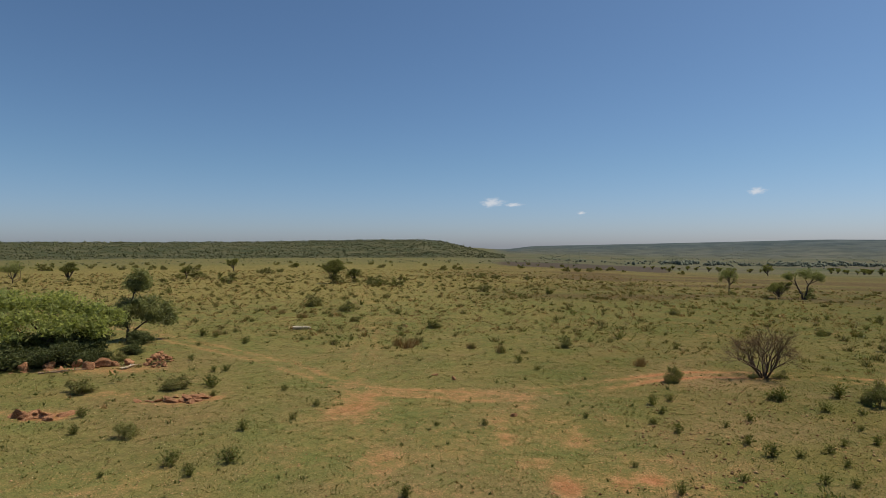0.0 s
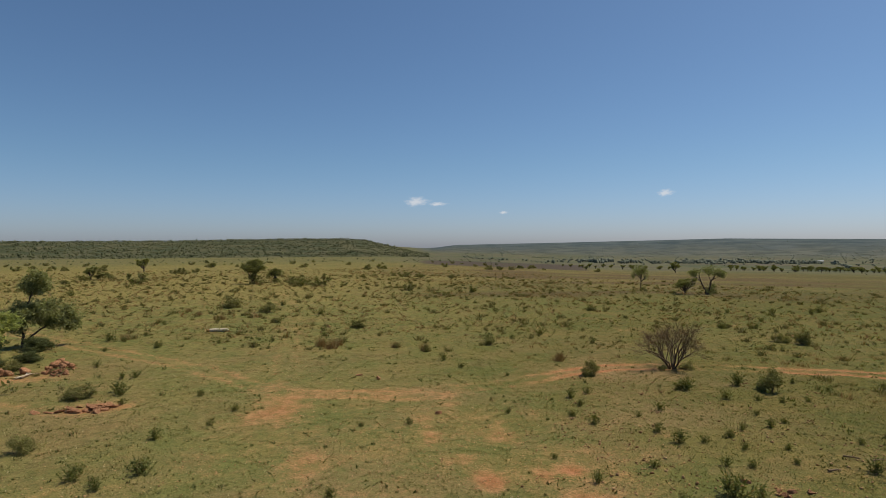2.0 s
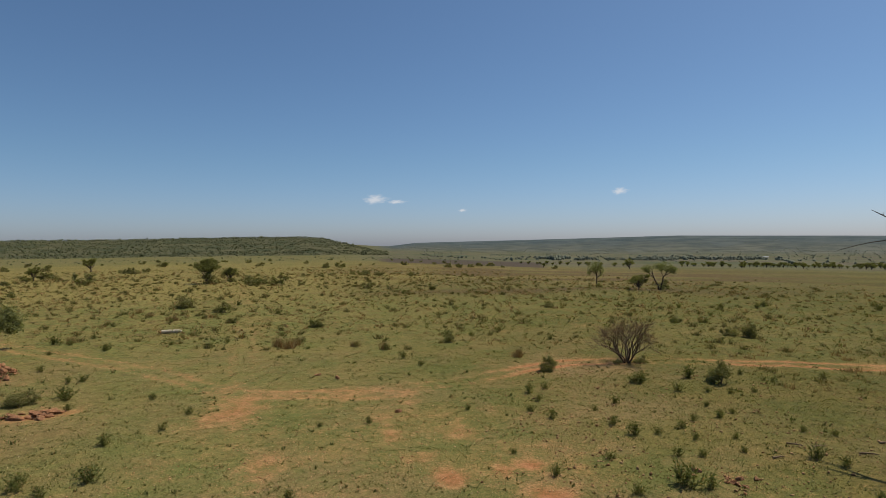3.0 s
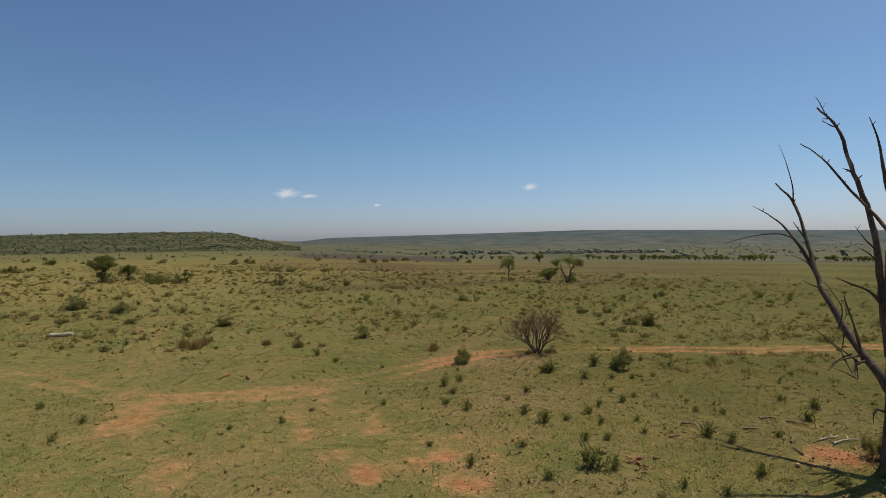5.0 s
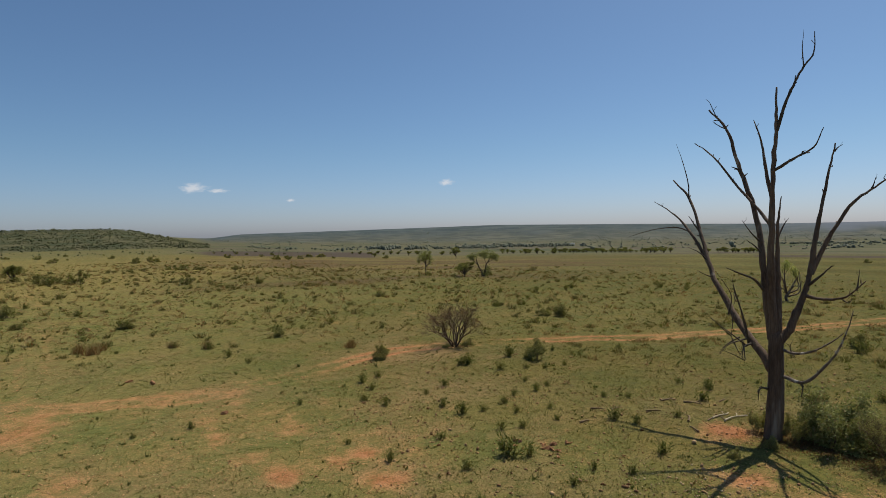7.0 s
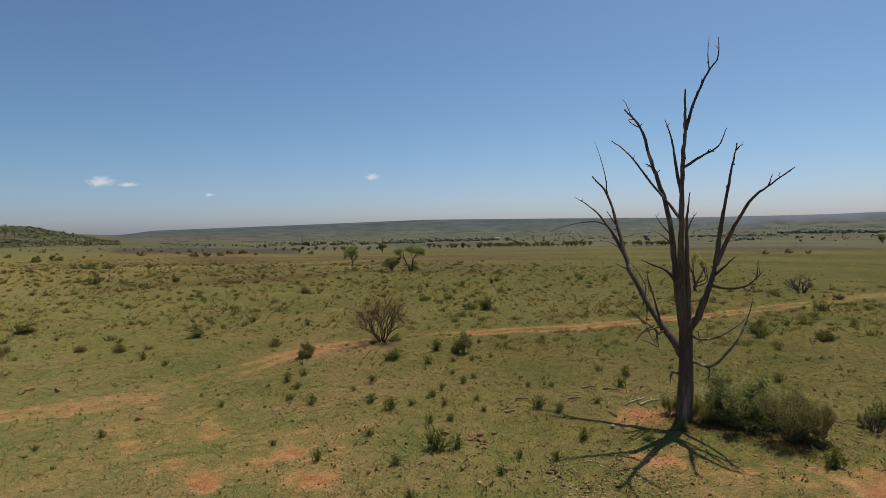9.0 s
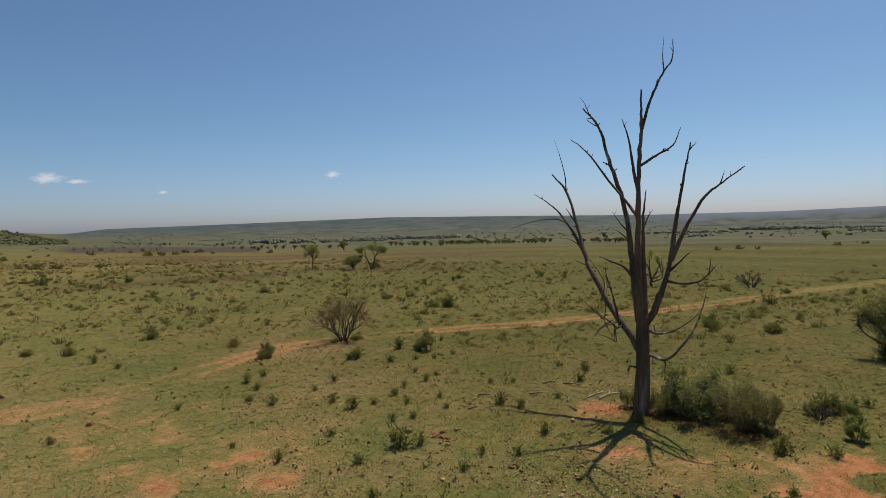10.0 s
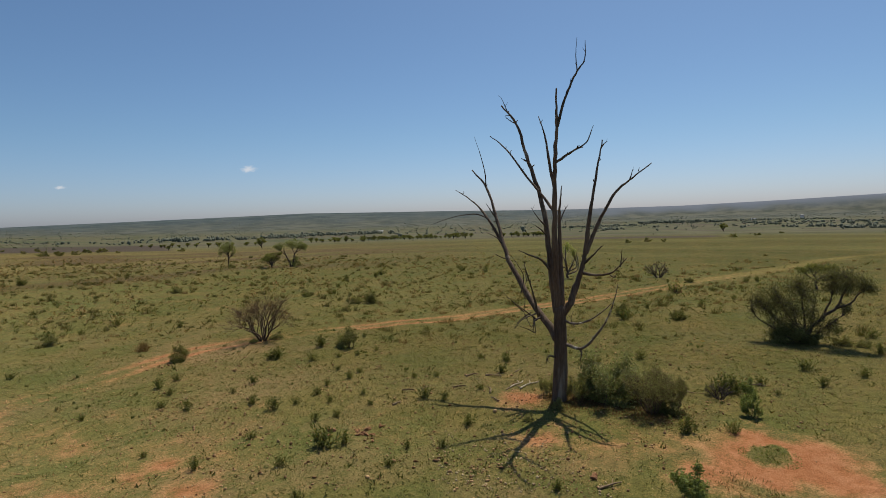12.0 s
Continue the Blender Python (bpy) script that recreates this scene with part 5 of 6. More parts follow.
def grass_field(name, label, seed, count, near, far, power, per, tall, wide, spreadout, lean, material, keep=None):
    rng = np.random.default_rng(seed)
    x, y = scatter(rng, count, near, far, power)
    ok = bareness(x, y) < rng.uniform(0.1, 0.5, count)
    if keep:
        ok &= keep(x, y, rng)
    x, y = x[ok], y[ok]
    size = rng.uniform(.5, 1.4, len(x)) * (1 + np.hypot(x, y) / 400)
    bx = np.repeat(x, per) + rng.normal(size=len(x) * per) * spreadout * np.repeat(size, per)
    by = np.repeat(y, per) + rng.normal(size=len(x) * per) * spreadout * np.repeat(size, per)
    h = np.repeat(size, per) * rng.uniform(.5, 1.1, len(bx)) * tall
    at = np.stack([bx, by, lie(bx, by) - 0.01], 1)
    verts, faces = blades(rng, at, h, wide * np.repeat(size, per) * (1 + np.hypot(bx, by) / 60), lean)
    ob = part(name, verts, faces, material, None, label)
    return tagged(ob, "", "grass", kind="stuff")


def beside_any_track(x, y):
    return np.minimum(away_from_line(x, y, TRACK_WEST), away_from_line(x, y, TRACK_EAST))


def rough_grass(x, y, rng):
    """Where tussocks stand: everywhere to the west, only in a near belt to the east, where the slope is smooth."""
    r, az = np.hypot(x, y), np.degrees(np.arctan2(x, y))
    reach = np.interp(az, [0, 20, 40, 60, 70, 90], [165, 105, 80, 60, 46, 38])
    grazed_edge = (x > 16) | (beside_any_track(x, y) + rng.normal(size=len(x)) * 1.0 > 3.2)
    return (r + rng.normal(size=len(x)) * (.22 * reach) < reach) & grazed_edge


grass_field("short_grass", "short grazed green grass with dry blades", 301, 20000, 10.5, 46, 1.0, 6, .050, .022, .06, .8, GRASS_BLADE)
grass_field("cropped_grass", "closely grazed pale and green grass stubble", 305, 24000, 10.8, 30, 1.0, 5, .034, .034, .07, .55, PALE_BLADE)
grass_field("grass_tussock", "low olive grass tussocks", 302, 16500, 22, 160, .8, 14, .135, .022, .050, .5, BUNCH_BLADE,
            lambda x, y, rng: (waves(x, y, 14, 31) + rng.normal(size=len(x)) * .8 > smooth(45, 25, np.hypot(x, y)) * 1.2) & rough_grass(x, y, rng))
grass_field("straw_tussock", "dry straw-coloured grass tussocks", 303, 14000, 22, 160, .8, 13, .16, .022, .060, .5, STRAW_BLADE,
            lambda x, y, rng: (waves(x, y, 22, 32) + rng.normal(size=len(x)) * .5 > .2 + smooth(45, 28, np.hypot(x, y)) * .9) & rough_grass(x, y, rng))


def beside_track(x, y, rng):
    gap = away_from_line(x, y, TRACK_EAST)
    return (gap > .95) & (gap + rng.exponential(2.0, len(x)) < 7.5) & (x > 17) & (x < 75) & (waves(x, y, 8, 36) + rng.normal(size=len(x)) * .5 > .1)


grass_field("track_side_grass", "brownish bunches of taller grass beside the worn track", 316, 5500, 22, 66, 1.0, 30, .19, .016, .09, .5, BUNCH_BLADE, beside_track)
grass_field("track_side_straw", "dry straw bunches beside the worn track", 317, 5000, 22, 70, 1.0, 26, .19, .016, .09, .5, STRAW_BLADE, beside_track)


def herb_field(seed, count, near, far, tall, power, per=16, spreadout=.34, leaf=.155, material=None, label="low dark green herbs dotted through the grass"):
    rng = np.random.default_rng(seed)
    x, y = scatter(rng, count, near, far, power)
    ok = (bareness(x, y) < .3) & rough_grass(x, y, rng) & (waves(x, y, 17, 33) + rng.normal(size=count) * .8 > 0)
    x, y = x[ok], y[ok]
    size = tall * np.minimum(rng.lognormal(0, .45, len(x)), 2.2)
    at = np.stack([np.repeat(x, per), np.repeat(y, per), np.repeat(lie(x, y), per)], 1)
    s = np.repeat(size, per)[:, None]
    at = at + rng.normal(size=at.shape) * s * [spreadout, spreadout, 0] + np.concatenate([np.zeros((len(at), 2)), rng.uniform(.05, .95, (len(at), 1)) * s], 1)
    verts, faces = leaf_cloud(rng, at, s * leaf)
    return tagged(part("low_herb", verts, faces, material or WEED_LEAF, None, label), "", "herb", kind="stuff")


herb_field(311, 9000, 11, 70, .075, .9, 12, .40, .19, LEAF_DARK)
herb_field(312, 9500, 24, 150, .21, .75, 12, .34, .18)
herb_field(314, 5000, 26, 125, .24, .8, 20, .26, .17, LEAF_DARK)
herb_field(316, 9000, 30, 115, .14, .8, 10, .30, .24, BUNCH_BLADE, "small dark olive tufts dotted through the rough grass")
herb_field(315, 4000, 36, 130, .27, .8, 24, .30, .17, STRAW_BLADE, "rusty dry seed-head tufts dotted through the grass")
grass_field("bunch_grass", "dark olive bunches of coarse grass", 313, 2800, 27, 115, .75, 50, .25, .018, .09, .55, BUNCH_BLADE,
            lambda x, y, rng: rough_grass(x, y, rng) & (waves(x, y, 17, 33) + rng.normal(size=len(x)) * .8 > -.2))


def sprout_field(seed, count, near, far, left, right, tall, per, label):
    """Seedlings and stubs of grazed plants: a few short broad leaves each, in loose drifts."""
    rng = np.random.default_rng(seed)
    x, y = scatter(rng, count, near, far, 1.0, left, right)
    ok = (bareness(x, y) < .55) & (waves(x, y, 5, seed) + .6 * waves(x, y, 1.7, seed + 1) + rng.normal(size=count) * .7 > .45)
    x, y = np.repeat(x[ok], per), np.repeat(y[ok], per)
    size = np.repeat(np.minimum(rng.lognormal(0, .45, ok.sum()), 2.3) * tall, per)
    x, y = x + rng.normal(size=len(x)) * size * .35, y + rng.normal(size=len(x)) * size * .35
    verts, faces = blades(rng, np.stack([x, y, lie(x, y) - .005], 1), size * rng.uniform(.6, 1.1, len(x)), size * .42, .45)
    return tagged(part("sprouts", verts, faces, SPROUT, None, label), "", "seedlings", kind="stuff")


sprout_field(321, 5200, 11, 24, -42, 82, .045, 6, "small dark green seedlings in the grazed grass")
sprout_field(324, 5600, 20, 48, -42, 92, .065, 7, "low dark green stubs of grazed plants")


def tuft_patch(name, label, seed, x, y, half_x, half_y, count, tall, material):
    rng = np.random.default_rng(seed)
    a, d = rng.uniform(0, 6.28, count), rng.uniform(0, 1, count) ** .6
    bx, by = x + np.cos(a) * d * half_x, y + np.sin(a) * d * half_y
    ok = waves(bx, by, .5, seed) + rng.normal(size=count) * .5 > -.3
    bx, by = bx[ok], by[ok]
    h = tall * rng.uniform(.4, 1.1, len(bx))
    verts, faces = blades(rng, np.stack([bx, by, lie(bx, by) - .005], 1), h, h * .35, .6)
    return tagged(part(name, verts, faces, material, None, label), "", "grass", kind="stuff")


tuft_patch("grass_patch", "fresh green grass patch in the bare red clearing", 331, 14.1, 3.75, .62, .66, 1500, .045, LEAF_FRESH)
tuft_patch("dry_tufts", "dry brown grass tufts at the edge of the clearing", 332, 12.3, 3.75, .6, .7, 420, .07, STRAW_BLADE)


def rough_stone(seed, detail=2):
    rng = np.random.default_rng(seed)
    bm = bmesh.new()
    bmesh.ops.create_icosphere(bm, subdivisions=detail, radius=1.0)
    cuts = unit(rng.normal(size=(14, 3)))
    reach = rng.uniform(.42, .85, 14)
    v = np.array([list(p.co) for p in bm.verts])
    for c, d in zip(cuts, reach):
        over = np.maximum(v @ c - d, 0)
        v = v - over[:, None] * c
    v = v + rng.normal(size=v.shape) * .02
    f = np.array([[p.index for p in q.verts] for q in bm.faces])
    bm.free()
    return v, f


stone_meshes = [mesh_from("boulder", *rough_stone(400 + k, 3), RED_ROCK) for k in range(6)]


def boulder(x, y, w, d, h, turn=0, kind=0, label="red-brown weathered boulder half sunk in the grass", name="boulder"):
    ob = new(name, stone_meshes[kind % 6])
    ob.matrix_basis = Matrix.LocRotScale((x, y, float(lie(x, y)) + h * .45), Euler((0, 0, radians(turn))), (w, d, h))
    return tagged(ob, label, "rock", "red boulders")


boulder(-16.7, 26.9, .30, .27, .30, 20, 0)
boulder(-15.6, 27.0, .48, .36, .30, 60, 1)
boulder(-15.9, 26.4, .30, .27, .26, 10, 2)
boulder(-14.7, 27.6, .32, .25, .22, 80, 3)
boulder(-18.4, 25.9, .38, .3, .34, 130, 4)
boulder(-17.6, 26.3, .32, .25, .28, 45, 5)
boulder(-19.8, 25.3, .38, .3, .22, 45, 1)
boulder(-15.1, 27.2, .25, .2, .2, 25, 4)


def rock_cluster(x, y, half_x, half_y, count, small, large, rise, turn, seed, label):
    """Loose broken rocks heaped round x, y, higher in the middle."""
    for k in range(count):
        rng = np.random.default_rng(seed + k)
        a, d, size = rng.uniform(0, 6.28), math.sqrt(rng.uniform(0, 1)), small + (large - small) * rng.uniform(0, 1) ** 1.7
        u, v = d * math.cos(a) * half_x, d * math.sin(a) * half_y
        c, q = math.cos(radians(turn)), math.sin(radians(turn))
        ob = boulder(x + u * c - v * q, y + u * q + v * c, size * rng.uniform(.9, 1.5), size, size * (rng.uniform(.5, .8) if rise > .3 else rng.uniform(.28, .5)), rng.uniform(0, 360), k, label=label)
        ob.location.z += rise * (1 - d) - size * .12
        ob.rotation_euler = rng.normal() * .35, rng.normal() * .35, rng.uniform(0, 6.28)


rock_cluster(-13.5, 28.0, .58, 1.3, 72, .06, .18, .52, 25, 500, "small broken red rock of a loose pile")
rock_cluster(-16.6, 26.6, 2.6, .35, 18, .08, .2, .0, 30, 560, "small broken red rock below the bushes")
rock_cluster(-9.2, 21.2, .8, .6, 22, .06, .36, .06, 0, 600, "broken red rock slab lying in bare earth")
rock_cluster(-10.5, 20.9, .4, .2, 5, .1, .22, .0, 0, 620, "broken red rock slab lying in bare earth")
rock_cluster(-13.1, 19.15, .9, .45, 20, .07, .38, .05, 0, 640, "broken red rock slab lying in bare earth")
boulder(2.3, 19.1, .13, .09, .08, 30, 2)
boulder(.45, 24.3, .17, .12, .13, 75, 3)
boulder(-.35, 25.1, .20, .07, .07, 10, 5)
boulder(10.6, 6.1, .13, .1, .1, 30, 0)
for k in range(16):
    rng = np.random.default_rng(540 + k)
    s = rng.uniform(.035, .09)
    boulder(9.2 + rng.normal() * .6, 12.2 + rng.normal() * .5, s * 1.4, s, s * .7, rng.uniform(0, 360), k, label="small red stone scattered on bare ground")


def pebble_field(seed, count, near, far, left, right, low, high, material=None):
    rng = np.random.default_rng(seed)
    x, y = scatter(rng, count, near, far, 1.0, left, right)
    ok = (waves(x, y, 4, 35) + rng.normal(size=count) * .7 > .2) & ((np.hypot(x - 14, y - 3.6) > 2.2) | (rng.uniform(0, 1, count) < .06))
    x, y = x[ok], y[ok]
    v0, f0 = rough_stone(seed, 1)
    s = np.minimum(rng.lognormal(0, .45, len(x)), 2.4) * rng.uniform(low, high, len(x))
    verts = v0[None] * (s[:, None] * rng.uniform(.6, 1.3, (len(x), 3)))[:, None, :]
    t = rng.uniform(0, 6.28, len(x))
    c, sn = np.cos(t)[:, None], np.sin(t)[:, None]
    verts = np.stack([verts[..., 0] * c - verts[..., 1] * sn, verts[..., 0] * sn + verts[..., 1] * c, verts[..., 2] * .7], -1)
    verts = verts + np.stack([x, y, lie(x, y) + s * .3], 1)[:, None]
    faces = f0[None] + (np.arange(len(x)) * len(v0))[:, None, None]
    return tagged(part("pebbles", verts.reshape(-1, 3), faces.reshape(-1, 3), material or PEBBLE, None, "small brown and pale pebbles strewn on the grass"), "", "stones", kind="stuff")


pebble_field(601, 10500, 11, 27, 14, 80, .013, .034)
pebble_field(606, 1100, 11.4, 15, 44, 62, .012, .026, CREAM_STONE)
pebble_field(607, 1300, 11, 22, 5, 75, .010, .020, CREAM_STONE)
pebble_field(604, 500, 12, 26, 20, 80, .026, .042)
pebble_field(603, 900, 11.6, 15.4, 48, 61, .010, .024)
pebble_field(602, 4200, 11, 28, -40, 40, .009, .022)


def crumb_field(seed, count, near, far, low, high):
    """Crumbs of broken earth lying on the bare patches and wheel tracks."""
    rng = np.random.default_rng(seed)
    x, y = scatter(rng, count, near, far, 1.0, -42, 88)
    ok = (bareness(x, y) + rng.normal(size=count) * .12 > .34) & (np.hypot(x - 14, y - 3.6) > 2.6)
    x, y = x[ok], y[ok]
    v0 = np.array([(1, 0, 0), (0, 1, 0), (-1, 0, 0), (0, -1, 0), (0, 0, .8), (0, 0, -.8)])
    f0 = np.array([(0, 1, 4), (1, 2, 4), (2, 3, 4), (3, 0, 4), (1, 0, 5), (2, 1, 5), (3, 2, 5), (0, 3, 5)])
    s = np.minimum(rng.lognormal(0, .4, len(x)), 2.2) * rng.uniform(low, high, len(x)) * (1 + np.hypot(x, y) / 60)
    verts = v0[None] * (s[:, None] * rng.uniform(.6, 1.3, (len(x), 3)))[:, None, :]
    t = rng.uniform(0, 6.28, len(x))
    c, sn = np.cos(t)[:, None], np.sin(t)[:, None]
    verts = np.stack([verts[..., 0] * c - verts[..., 1] * sn, verts[..., 0] * sn + verts[..., 1] * c, verts[..., 2]], -1)
    verts = verts + np.stack([x, y, lie(x, y) + s * .25], 1)[:, None]
    faces = f0[None] + (np.arange(len(x)) * 6)[:, None, None]
    return tagged(part("earth_crumbs", verts.reshape(-1, 3), faces.reshape(-1, 3), CRUMB, None, "crumbs of red earth on the bare worn patches"), "", "earth", kind="stuff")


crumb_field(605, 60000, 11, 34, .006, .014)


def litter_field(seed, count, x, y, spread):
    """Dead leaves and bark crumbs lying flat round the foot of a plant."""
    rng = np.random.default_rng(seed)
    at = np.concatenate([rng.normal(size=(count, 2)) * spread + [x, y], np.zeros((count, 1))], 1)
    at[:, 2] = lie(at[:, 0], at[:, 1]) + rng.uniform(.004, .03, count)
    verts, faces = leaf_cloud(rng, at, .020)
    return tagged(part("leaf_litter", verts, faces, DRY_LEAF, None, "dark brown dead leaves and bark strewn on the ground"), "", "litter", kind="stuff")


litter_field(641, 2600, 14.55, 9.35, (.42, .40))
litter_field(642, 1500, 14.85, 8.75, (.40, .40))
litter_field(643, 2600, 14.95, 7.7, (.40, .75))
litter_field(644, 1500, 15.1, 6.7, (.40, .40))


def stick(x, y, length, thick, turn, seed, material=None, taper=.4):
    rng = np.random.default_rng(seed)
    arch = 0 if thick > .1 else thick
    line = curve([(-length / 2, 0, thick), (-length * .15, rng.normal() * length * (.05 if thick < .1 else .02), thick + arch * .3), (length * .2, rng.normal() * length * (.05 if thick < .1 else .02), thick + arch * .6), (length / 2, 0, thick)], 3)
    b = Build()
    b.add(*tube(line, np.linspace(thick, thick * taper, len(line)) * (1 + rng.normal(size=len(line)) * .06), 7))
    if length > .5 and thick < .1:
        b.add(*tube(np.array([line[5], line[5] + [length * .15, length * .14, thick], line[5] + [length * .24, length * .25, thick * .5]]), [thick * .55, thick * .4, thick * .2], 5))
    ob = part("fallen_branch", *b.done(), material or DEAD_WOOD, None, "bleached fallen branch lying in the short grass", True)
    ob.matrix_basis = pose(x, y, float(lie(x, y)), 0, 0, turn)
    return tagged(ob, "", "branch", "fallen branches")


for k, (x, y, length, turn) in enumerate(((10.5, 5.7, .55, -20), (14.6, 11.3, .6, 10), (13.9, 11.6, .5, 40), (13.6, 12.6, .4, -30), (12.9, 13.4, .45, 5), (15.3, 12.6, .5, -60),
                                          (13.4, 11.0, .4, 70), (15.6, 11.0, .5, 20), (14.9, 13.2, .45, -20), (12.3, 13.6, .35, -45), (16.4, 12.4, .4, 15), (11.2, 12.9, .3, 0), (19.4, 5.6, .5, -80))):
    stick(x, y, length * 1.1, (.028, .02, .034)[k % 3], turn, 700 + k)
for k, (x, y, length, thick, turn) in enumerate(((14.95, 11.35, .85, .026, 8), (15.05, 10.9, .95, .030, -4), (14.75, 11.1, .45, .020, 55), (15.6, 10.6, .5, .014, -35), (17.45, 6.64, .5, .014, -80))):
    stick(x, y, length, thick, turn, 741 + k, PALE_WOOD if k < 2 else None)
stick(-9.45, 39.3, 1.1, .125, 4, 731, PALE_WOOD, .8)
stick(-14.35, 26.9, .95, .05, 68, 733, PALE_WOOD)
boulder(-10.1, 39.3, .12, .10, .13, 8, 3)
for k, (x, y, length, turn) in enumerate(((-16.4, 25.9, 1.2, 30), (-14.2, 27.0, .9, 75), (-17.0, 25.4, .8, 15))):
    stick(x, y, length, .045, turn, 720 + k)


# ---------------------------------------------------------------- far trees, hill woods, houses
def tree_blobs(name, label, x, y, tall, seed, material, lumps=3):
    """Far woods: every tree a trunk-less heap of uneven leaf lumps."""
    rng = np.random.default_rng(seed)
    q = np.arange(4) * np.pi / 2
    v0 = np.concatenate([np.stack([.85 * np.cos(q), .85 * np.sin(q), -.6 + 0 * q], 1), np.stack([np.cos(q + .8), np.sin(q + .8), .2 + 0 * q], 1), [[0, 0, .85]]])
    f0 = np.array([t for k in range(4) for t in ((k, (k + 1) % 4, 4 + k), ((k + 1) % 4, 4 + (k + 1) % 4, 4 + k), (4 + k, 4 + (k + 1) % 4, 8))])
    n = len(x)
    x, y, tall = np.repeat(x, lumps), np.repeat(y, lumps), np.repeat(tall, lumps)
    off = rng.normal(size=(n * lumps, 3)) * tall[:, None] * [.30, .30, .12]
    scale = tall[:, None] * np.concatenate([rng.uniform(.13, .34, (n * lumps, 2)), rng.uniform(.2, .42, (n * lumps, 1))], 1)
    verts = v0[None] * scale[:, None] * (1 + rng.normal(size=(n * lumps, len(v0), 1)) * .3)
    z = terrain(x, y) + tall * .3
    verts = verts + (np.stack([x, y, z], 1) + off)[:, None]
    faces = f0[None] + (np.arange(n * lumps) * len(v0))[:, None, None]
    return tagged(part(name, verts.reshape(-1, 3), faces.reshape(-1, 3), material, None, label), "", "woods", kind="stuff")


rng = np.random.default_rng(801)
x, y = scatter(rng, 14500, 830, 1420, 1.0, -52, 6)
ok = waves(x, y, 70, 42) + .7 * waves(x, y, 25, 43) + rng.normal(size=len(x)) * .35 > -.30 + 1.3 * smooth(960, 830, np.hypot(x, y))
x, y = x[ok], y[ok]
tree_blobs("hill_wood", "dark green bushveld trees covering the low hill", x, y, rng.lognormal(1.08, .35, len(x)), 802, WOODLAND, 2)
x, y = scatter(rng, 9000, 560, 3300, .9, 9, 100)
ok = waves(x, y, 260, 41) + .8 * waves(x, y, 60, 45) + rng.normal(size=len(x)) * .25 > .45
tree_blobs("valley_wood", "scattered trees and thickets on the valley floor", x[ok], y[ok], rng.lognormal(1.1, .35, ok.sum()), 804, HAZY_WOOD)
for seed, count, left, right, near, beyond, tall in ((811, 150, 64.5, 71.5, 1330, 1480, 10), (812, 190, 29, 40, 880, 1050, 8), (813, 80, 20.5, 25, 720, 960, 8),
                                                     (814, 90, 76, 84, 620, 720, 5), (815, 60, 25, 33, 760, 900, 6), (816, 70, 72, 90, 900, 1000, 5),
                                                     (817, 230, 73, 92, 1080, 1230, 6), (818, 190, 66, 80, 1560, 1760, 8), (819, 130, 56, 65, 1000, 1120, 6), (820, 150, 80, 92, 520, 600, 4.5)):
    x, y = scatter(rng, count, near, beyond, 1.0, left, right)
    ok = waves(x, y, 60, seed) + rng.normal(size=count) * .4 > -.25
    x, y, count = x[ok], y[ok], ok.sum()
    tree_blobs("tree_belt", "dark belt of trees along the valley floor", x, y, rng.uniform(.55, 1.1, count) * tall, seed, HAZY_WOOD, 4)
x, y = scatter(rng, 5200, 2400, 3350, 1.0, 6, 100)
ok = waves(x, y, 300, 44) + rng.normal(size=len(x)) * .5 > -.1
tree_blobs("ridge_wood", "bushveld trees dotted over the far ridge", x[ok], y[ok], rng.lognormal(1.45, .3, ok.sum()), 807, HAZY_WOOD, 1)
for k in range(70):
    rough = np.random.default_rng(860 + k)
    away, turn = rough.uniform(150, 340), radians(rough.uniform(-48, 13))
    dark_bush(away * math.sin(turn), away * math.cos(turn), rough.uniform(.6, 1.9), rough.uniform(.8, 1.3), k % 3)
x, y = scatter(rng, 330, 320, 830, 1.0, -55, 14)
tree_blobs("plain_bush", "scattered small bushes on the open plain", x, y, rng.lognormal(.05, .4, len(x)), 805, WOODLAND)
x, y = scatter(rng, 70, 300, 560, 1.0, 14, 100)
tree_blobs("slope_bush", "scattered small bushes on the falling grass slope", x, y, rng.uniform(.4, 1.0, len(x)), 806, WOODLAND)
for k in range(92):
    rng = np.random.default_rng(830 + k)
    a = radians(33.5 + k * .21 + rng.normal() * .3 + (3 if k > 72 else 0))
    r = 392 + 12 * math.sin(k * .27) + rng.normal() * 14
    acacia(r * math.sin(a), r * math.cos(a), rng.uniform(2.1, 4.5), k % 3, None, rng.uniform(.95, 1.3))

for k in range(16):
    rng = np.random.default_rng(930 + k)
    a, r = radians(19.0 + k * .62 + rng.uniform(-.5, .5)), rng.uniform(325, 410)
    acacia(r * math.sin(a), r * math.cos(a), rng.uniform(1.8, 3.6), k % 3, None, 1.15)


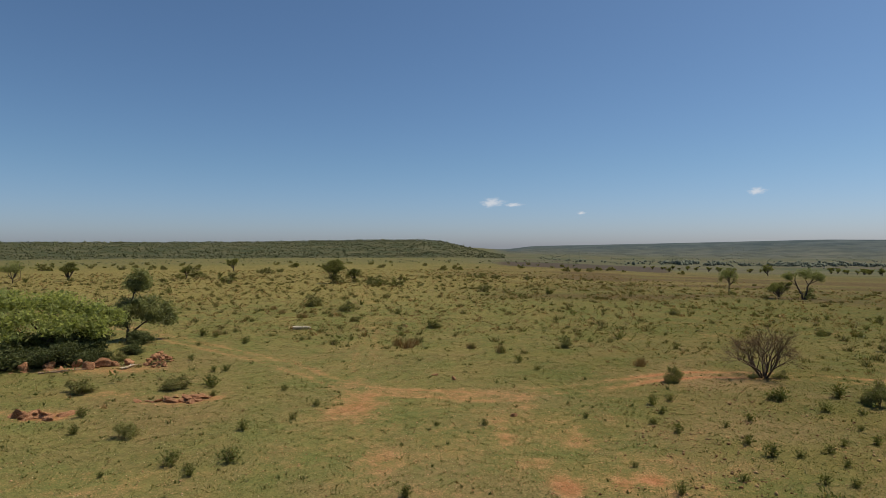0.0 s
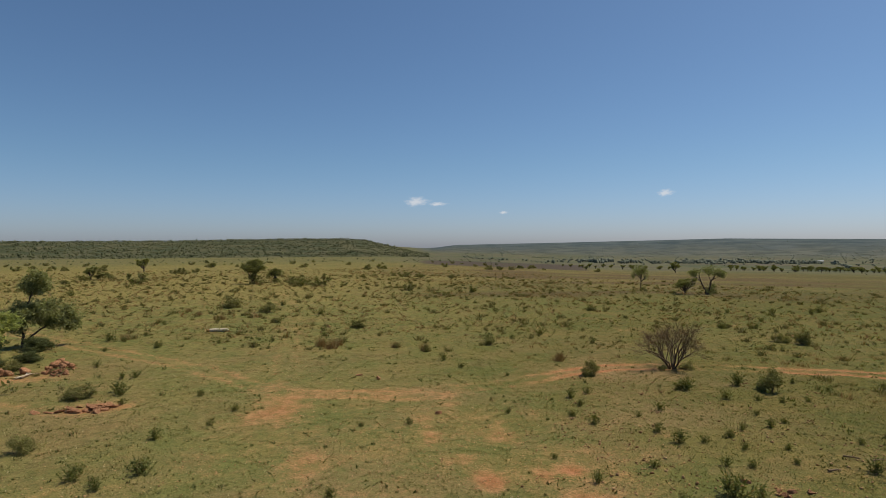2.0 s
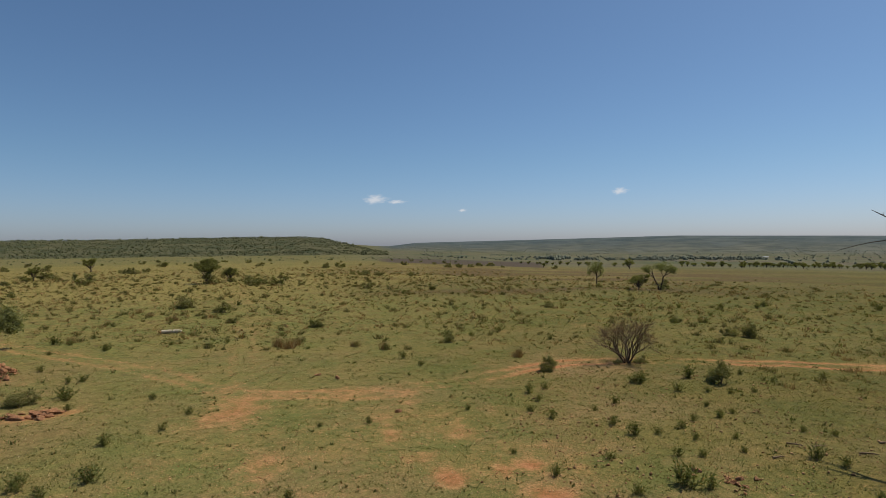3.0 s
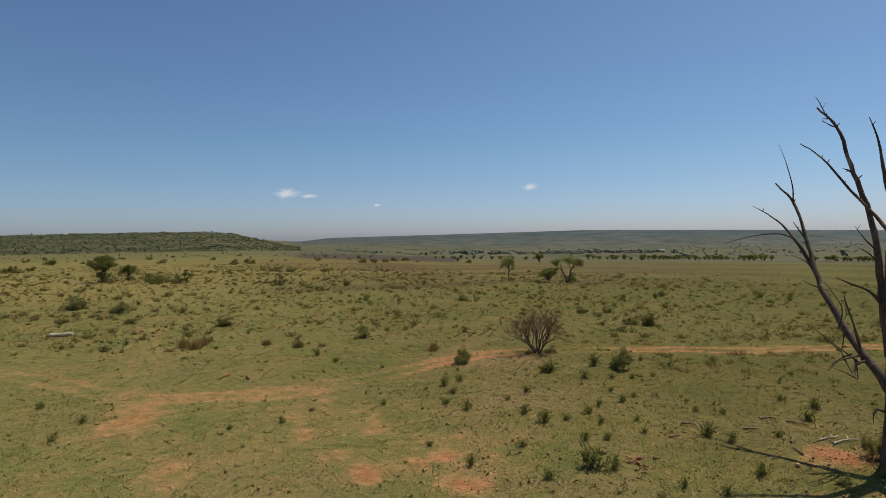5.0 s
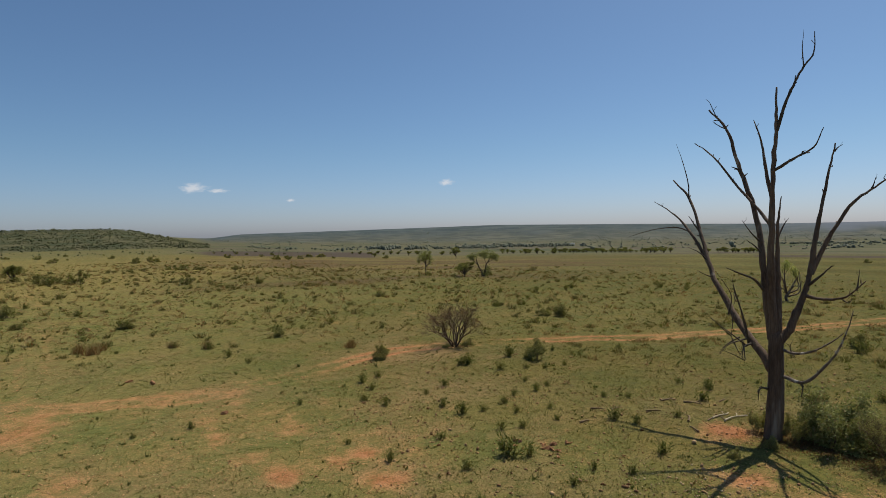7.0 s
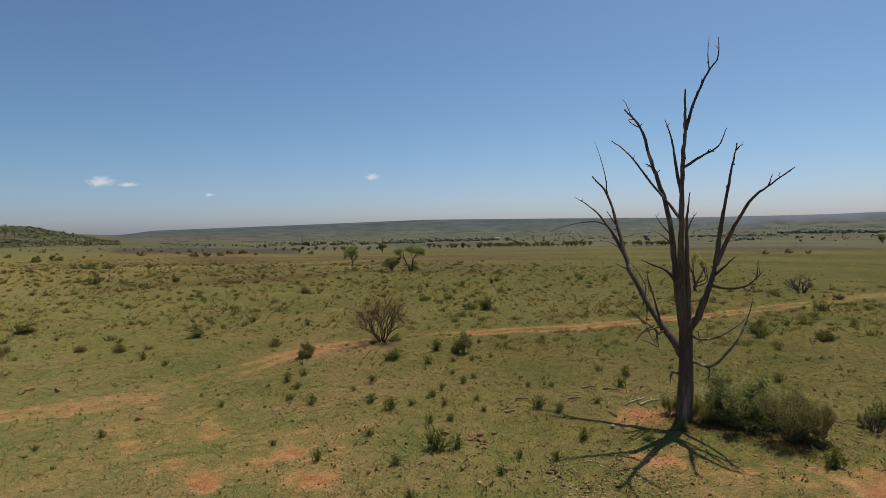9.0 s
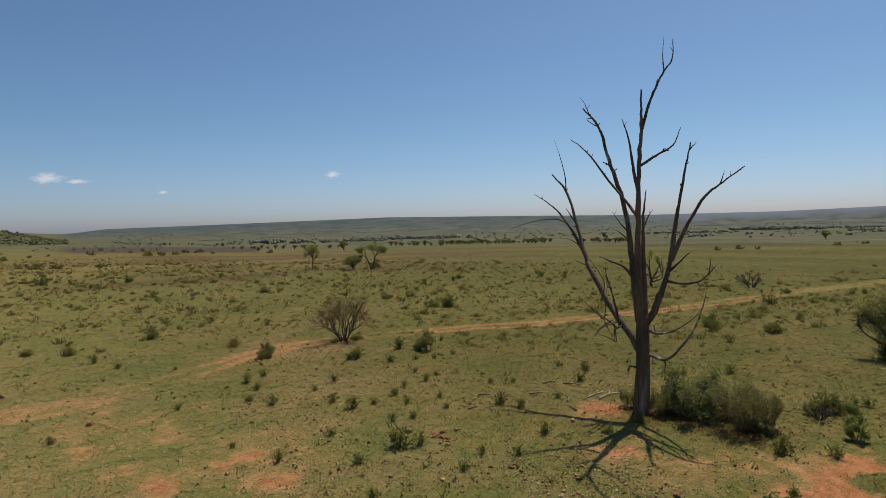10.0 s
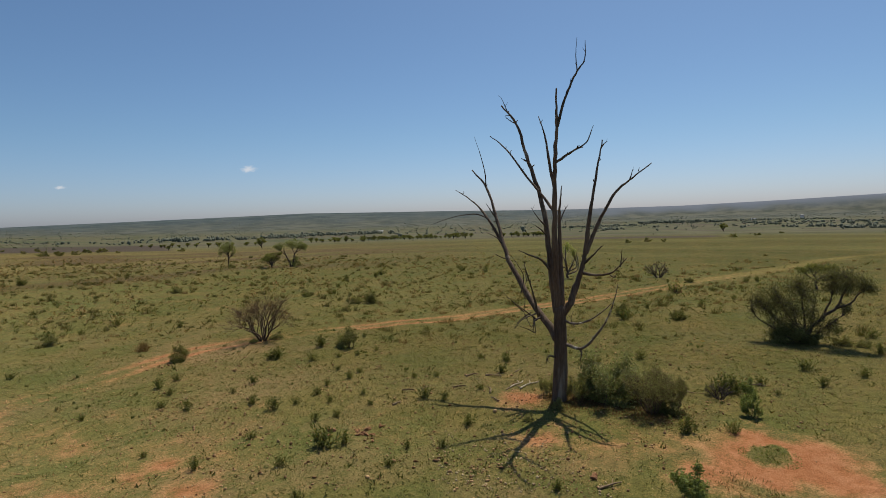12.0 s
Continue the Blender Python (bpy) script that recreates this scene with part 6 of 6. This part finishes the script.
def farmhouse(x, y, wide, deep, tall, turn):
    house = new("farmhouse")
    house.matrix_basis = pose(x, y, float(terrain(x, y)) - .2, 0, 0, turn)
    tagged(house, "small white farm building with a grey sheet roof", "house", "farm buildings")

    def block(name, lo, hi, material, parent):
        (a, b, c), (d, e, f) = lo, hi
        v = [(a, b, c), (d, b, c), (d, e, c), (a, e, c), (a, b, f), (d, b, f), (d, e, f), (a, e, f)]
        q = [(0, 3, 2, 1), (4, 5, 6, 7), (0, 1, 5, 4), (1, 2, 6, 5), (2, 3, 7, 6), (3, 0, 4, 7)]
        return part(name, v, q, material, parent)
    w, d = wide / 2, deep / 2
    block("wall", (-w, -d, 0), (w, d, tall), WALL_PAINT, house)
    e = .4
    v = [(-w - e, -d - e, tall), (w + e, -d - e, tall), (w + e, d + e, tall), (-w - e, d + e, tall), (-w - e, 0, tall * 1.45), (w + e, 0, tall * 1.45)]
    part("roof", v, [(0, 1, 5), (0, 5, 4), (2, 3, 4), (2, 4, 5), (0, 4, 3), (1, 2, 5), (0, 3, 2), (0, 2, 1)], ROOF_SHEET, house)
    for k in (-.55, .1, .6):
        block("window", (k * w - .5, -d - .05, tall * .4), (k * w + .5, -d + .02, tall * .8), GLASS_DARK, house)
    block("door", (-.2 * w - .45, -d - .05, 0), (-.2 * w + .45, -d + .02, 2.0), BARK, house)


farmhouse(676, 807, 9, 6, 3.0, -40)
farmhouse(1630, 474, 11, 7, 3.6, -74)
farmhouse(1870, 420, 9, 8, 7.0, -77)


# ---------------------------------------------------------------- small fair-weather clouds
def cloud_material():
    m, nt, bsdf = nodes_of("cloud_vapour")
    here = nt.nodes.new("ShaderNodeTexCoord").outputs["Object"]
    puffs = noise_node(nt, 1.6, 6, 0.6, here)
    size = nt.nodes.new("ShaderNodeVectorMath")
    size.operation = 'LENGTH'
    nt.links.new(here, size.inputs[0])
    dense = math_node(nt, 'SUBTRACT', math_node(nt, 'ADD', math_node(nt, 'MULTIPLY', puffs, 1.7), 0.05), size.outputs["Value"])
    alpha = math_node(nt, 'MULTIPLY', span(nt, dense, 0.0, 0.85), 0.68)
    glow = nt.nodes.new("ShaderNodeEmission")
    glow.inputs["Color"].default_value, glow.inputs["Strength"].default_value = (0.80, 0.80, 0.82, 1), 0.9
    clear = nt.nodes.new("ShaderNodeBsdfTransparent")
    both = nt.nodes.new("ShaderNodeMixShader")
    nt.links.new(alpha, both.inputs[0])
    nt.links.new(clear.outputs[0], both.inputs[1])
    nt.links.new(glow.outputs[0], both.inputs[2])
    nt.links.new(both.outputs[0], nt.nodes["Material Output"].inputs["Surface"])
    return m


VAPOUR = cloud_material()


def cloud(az, up, wide, tall):
    a, u, far = radians(az), radians(up), 4700
    b = Build()
    ring = np.linspace(0, 2 * np.pi, 33)[:-1]
    v = [(0, 0, 0)] + [(1.1 * math.cos(q), 0.1 * math.sin(3 * q), 1.1 * math.sin(q)) for q in ring]
    b.add(v, [(0, 1 + k, 1 + (k + 1) % 32) for k in range(32)])
    ob = part("cloud", *b.done(), VAPOUR, None, "small white fair-weather cloud low in the sky")
    spot = Vector((far * math.sin(a), far * math.cos(a), 5.5 + far * math.tan(u)))
    ob.matrix_basis = Matrix.LocRotScale(spot, Euler((0, 0, -a)), (wide * far, 1, tall * far))
    tagged(ob, "", "cloud", "clouds", "structure")


cloud(4.75, 4.3, .026, .0105)
cloud(6.8, 4.05, .020, .0045)
cloud(28.0, 4.8, .016, .0075)
cloud(13.2, 3.2, .009, .0035)
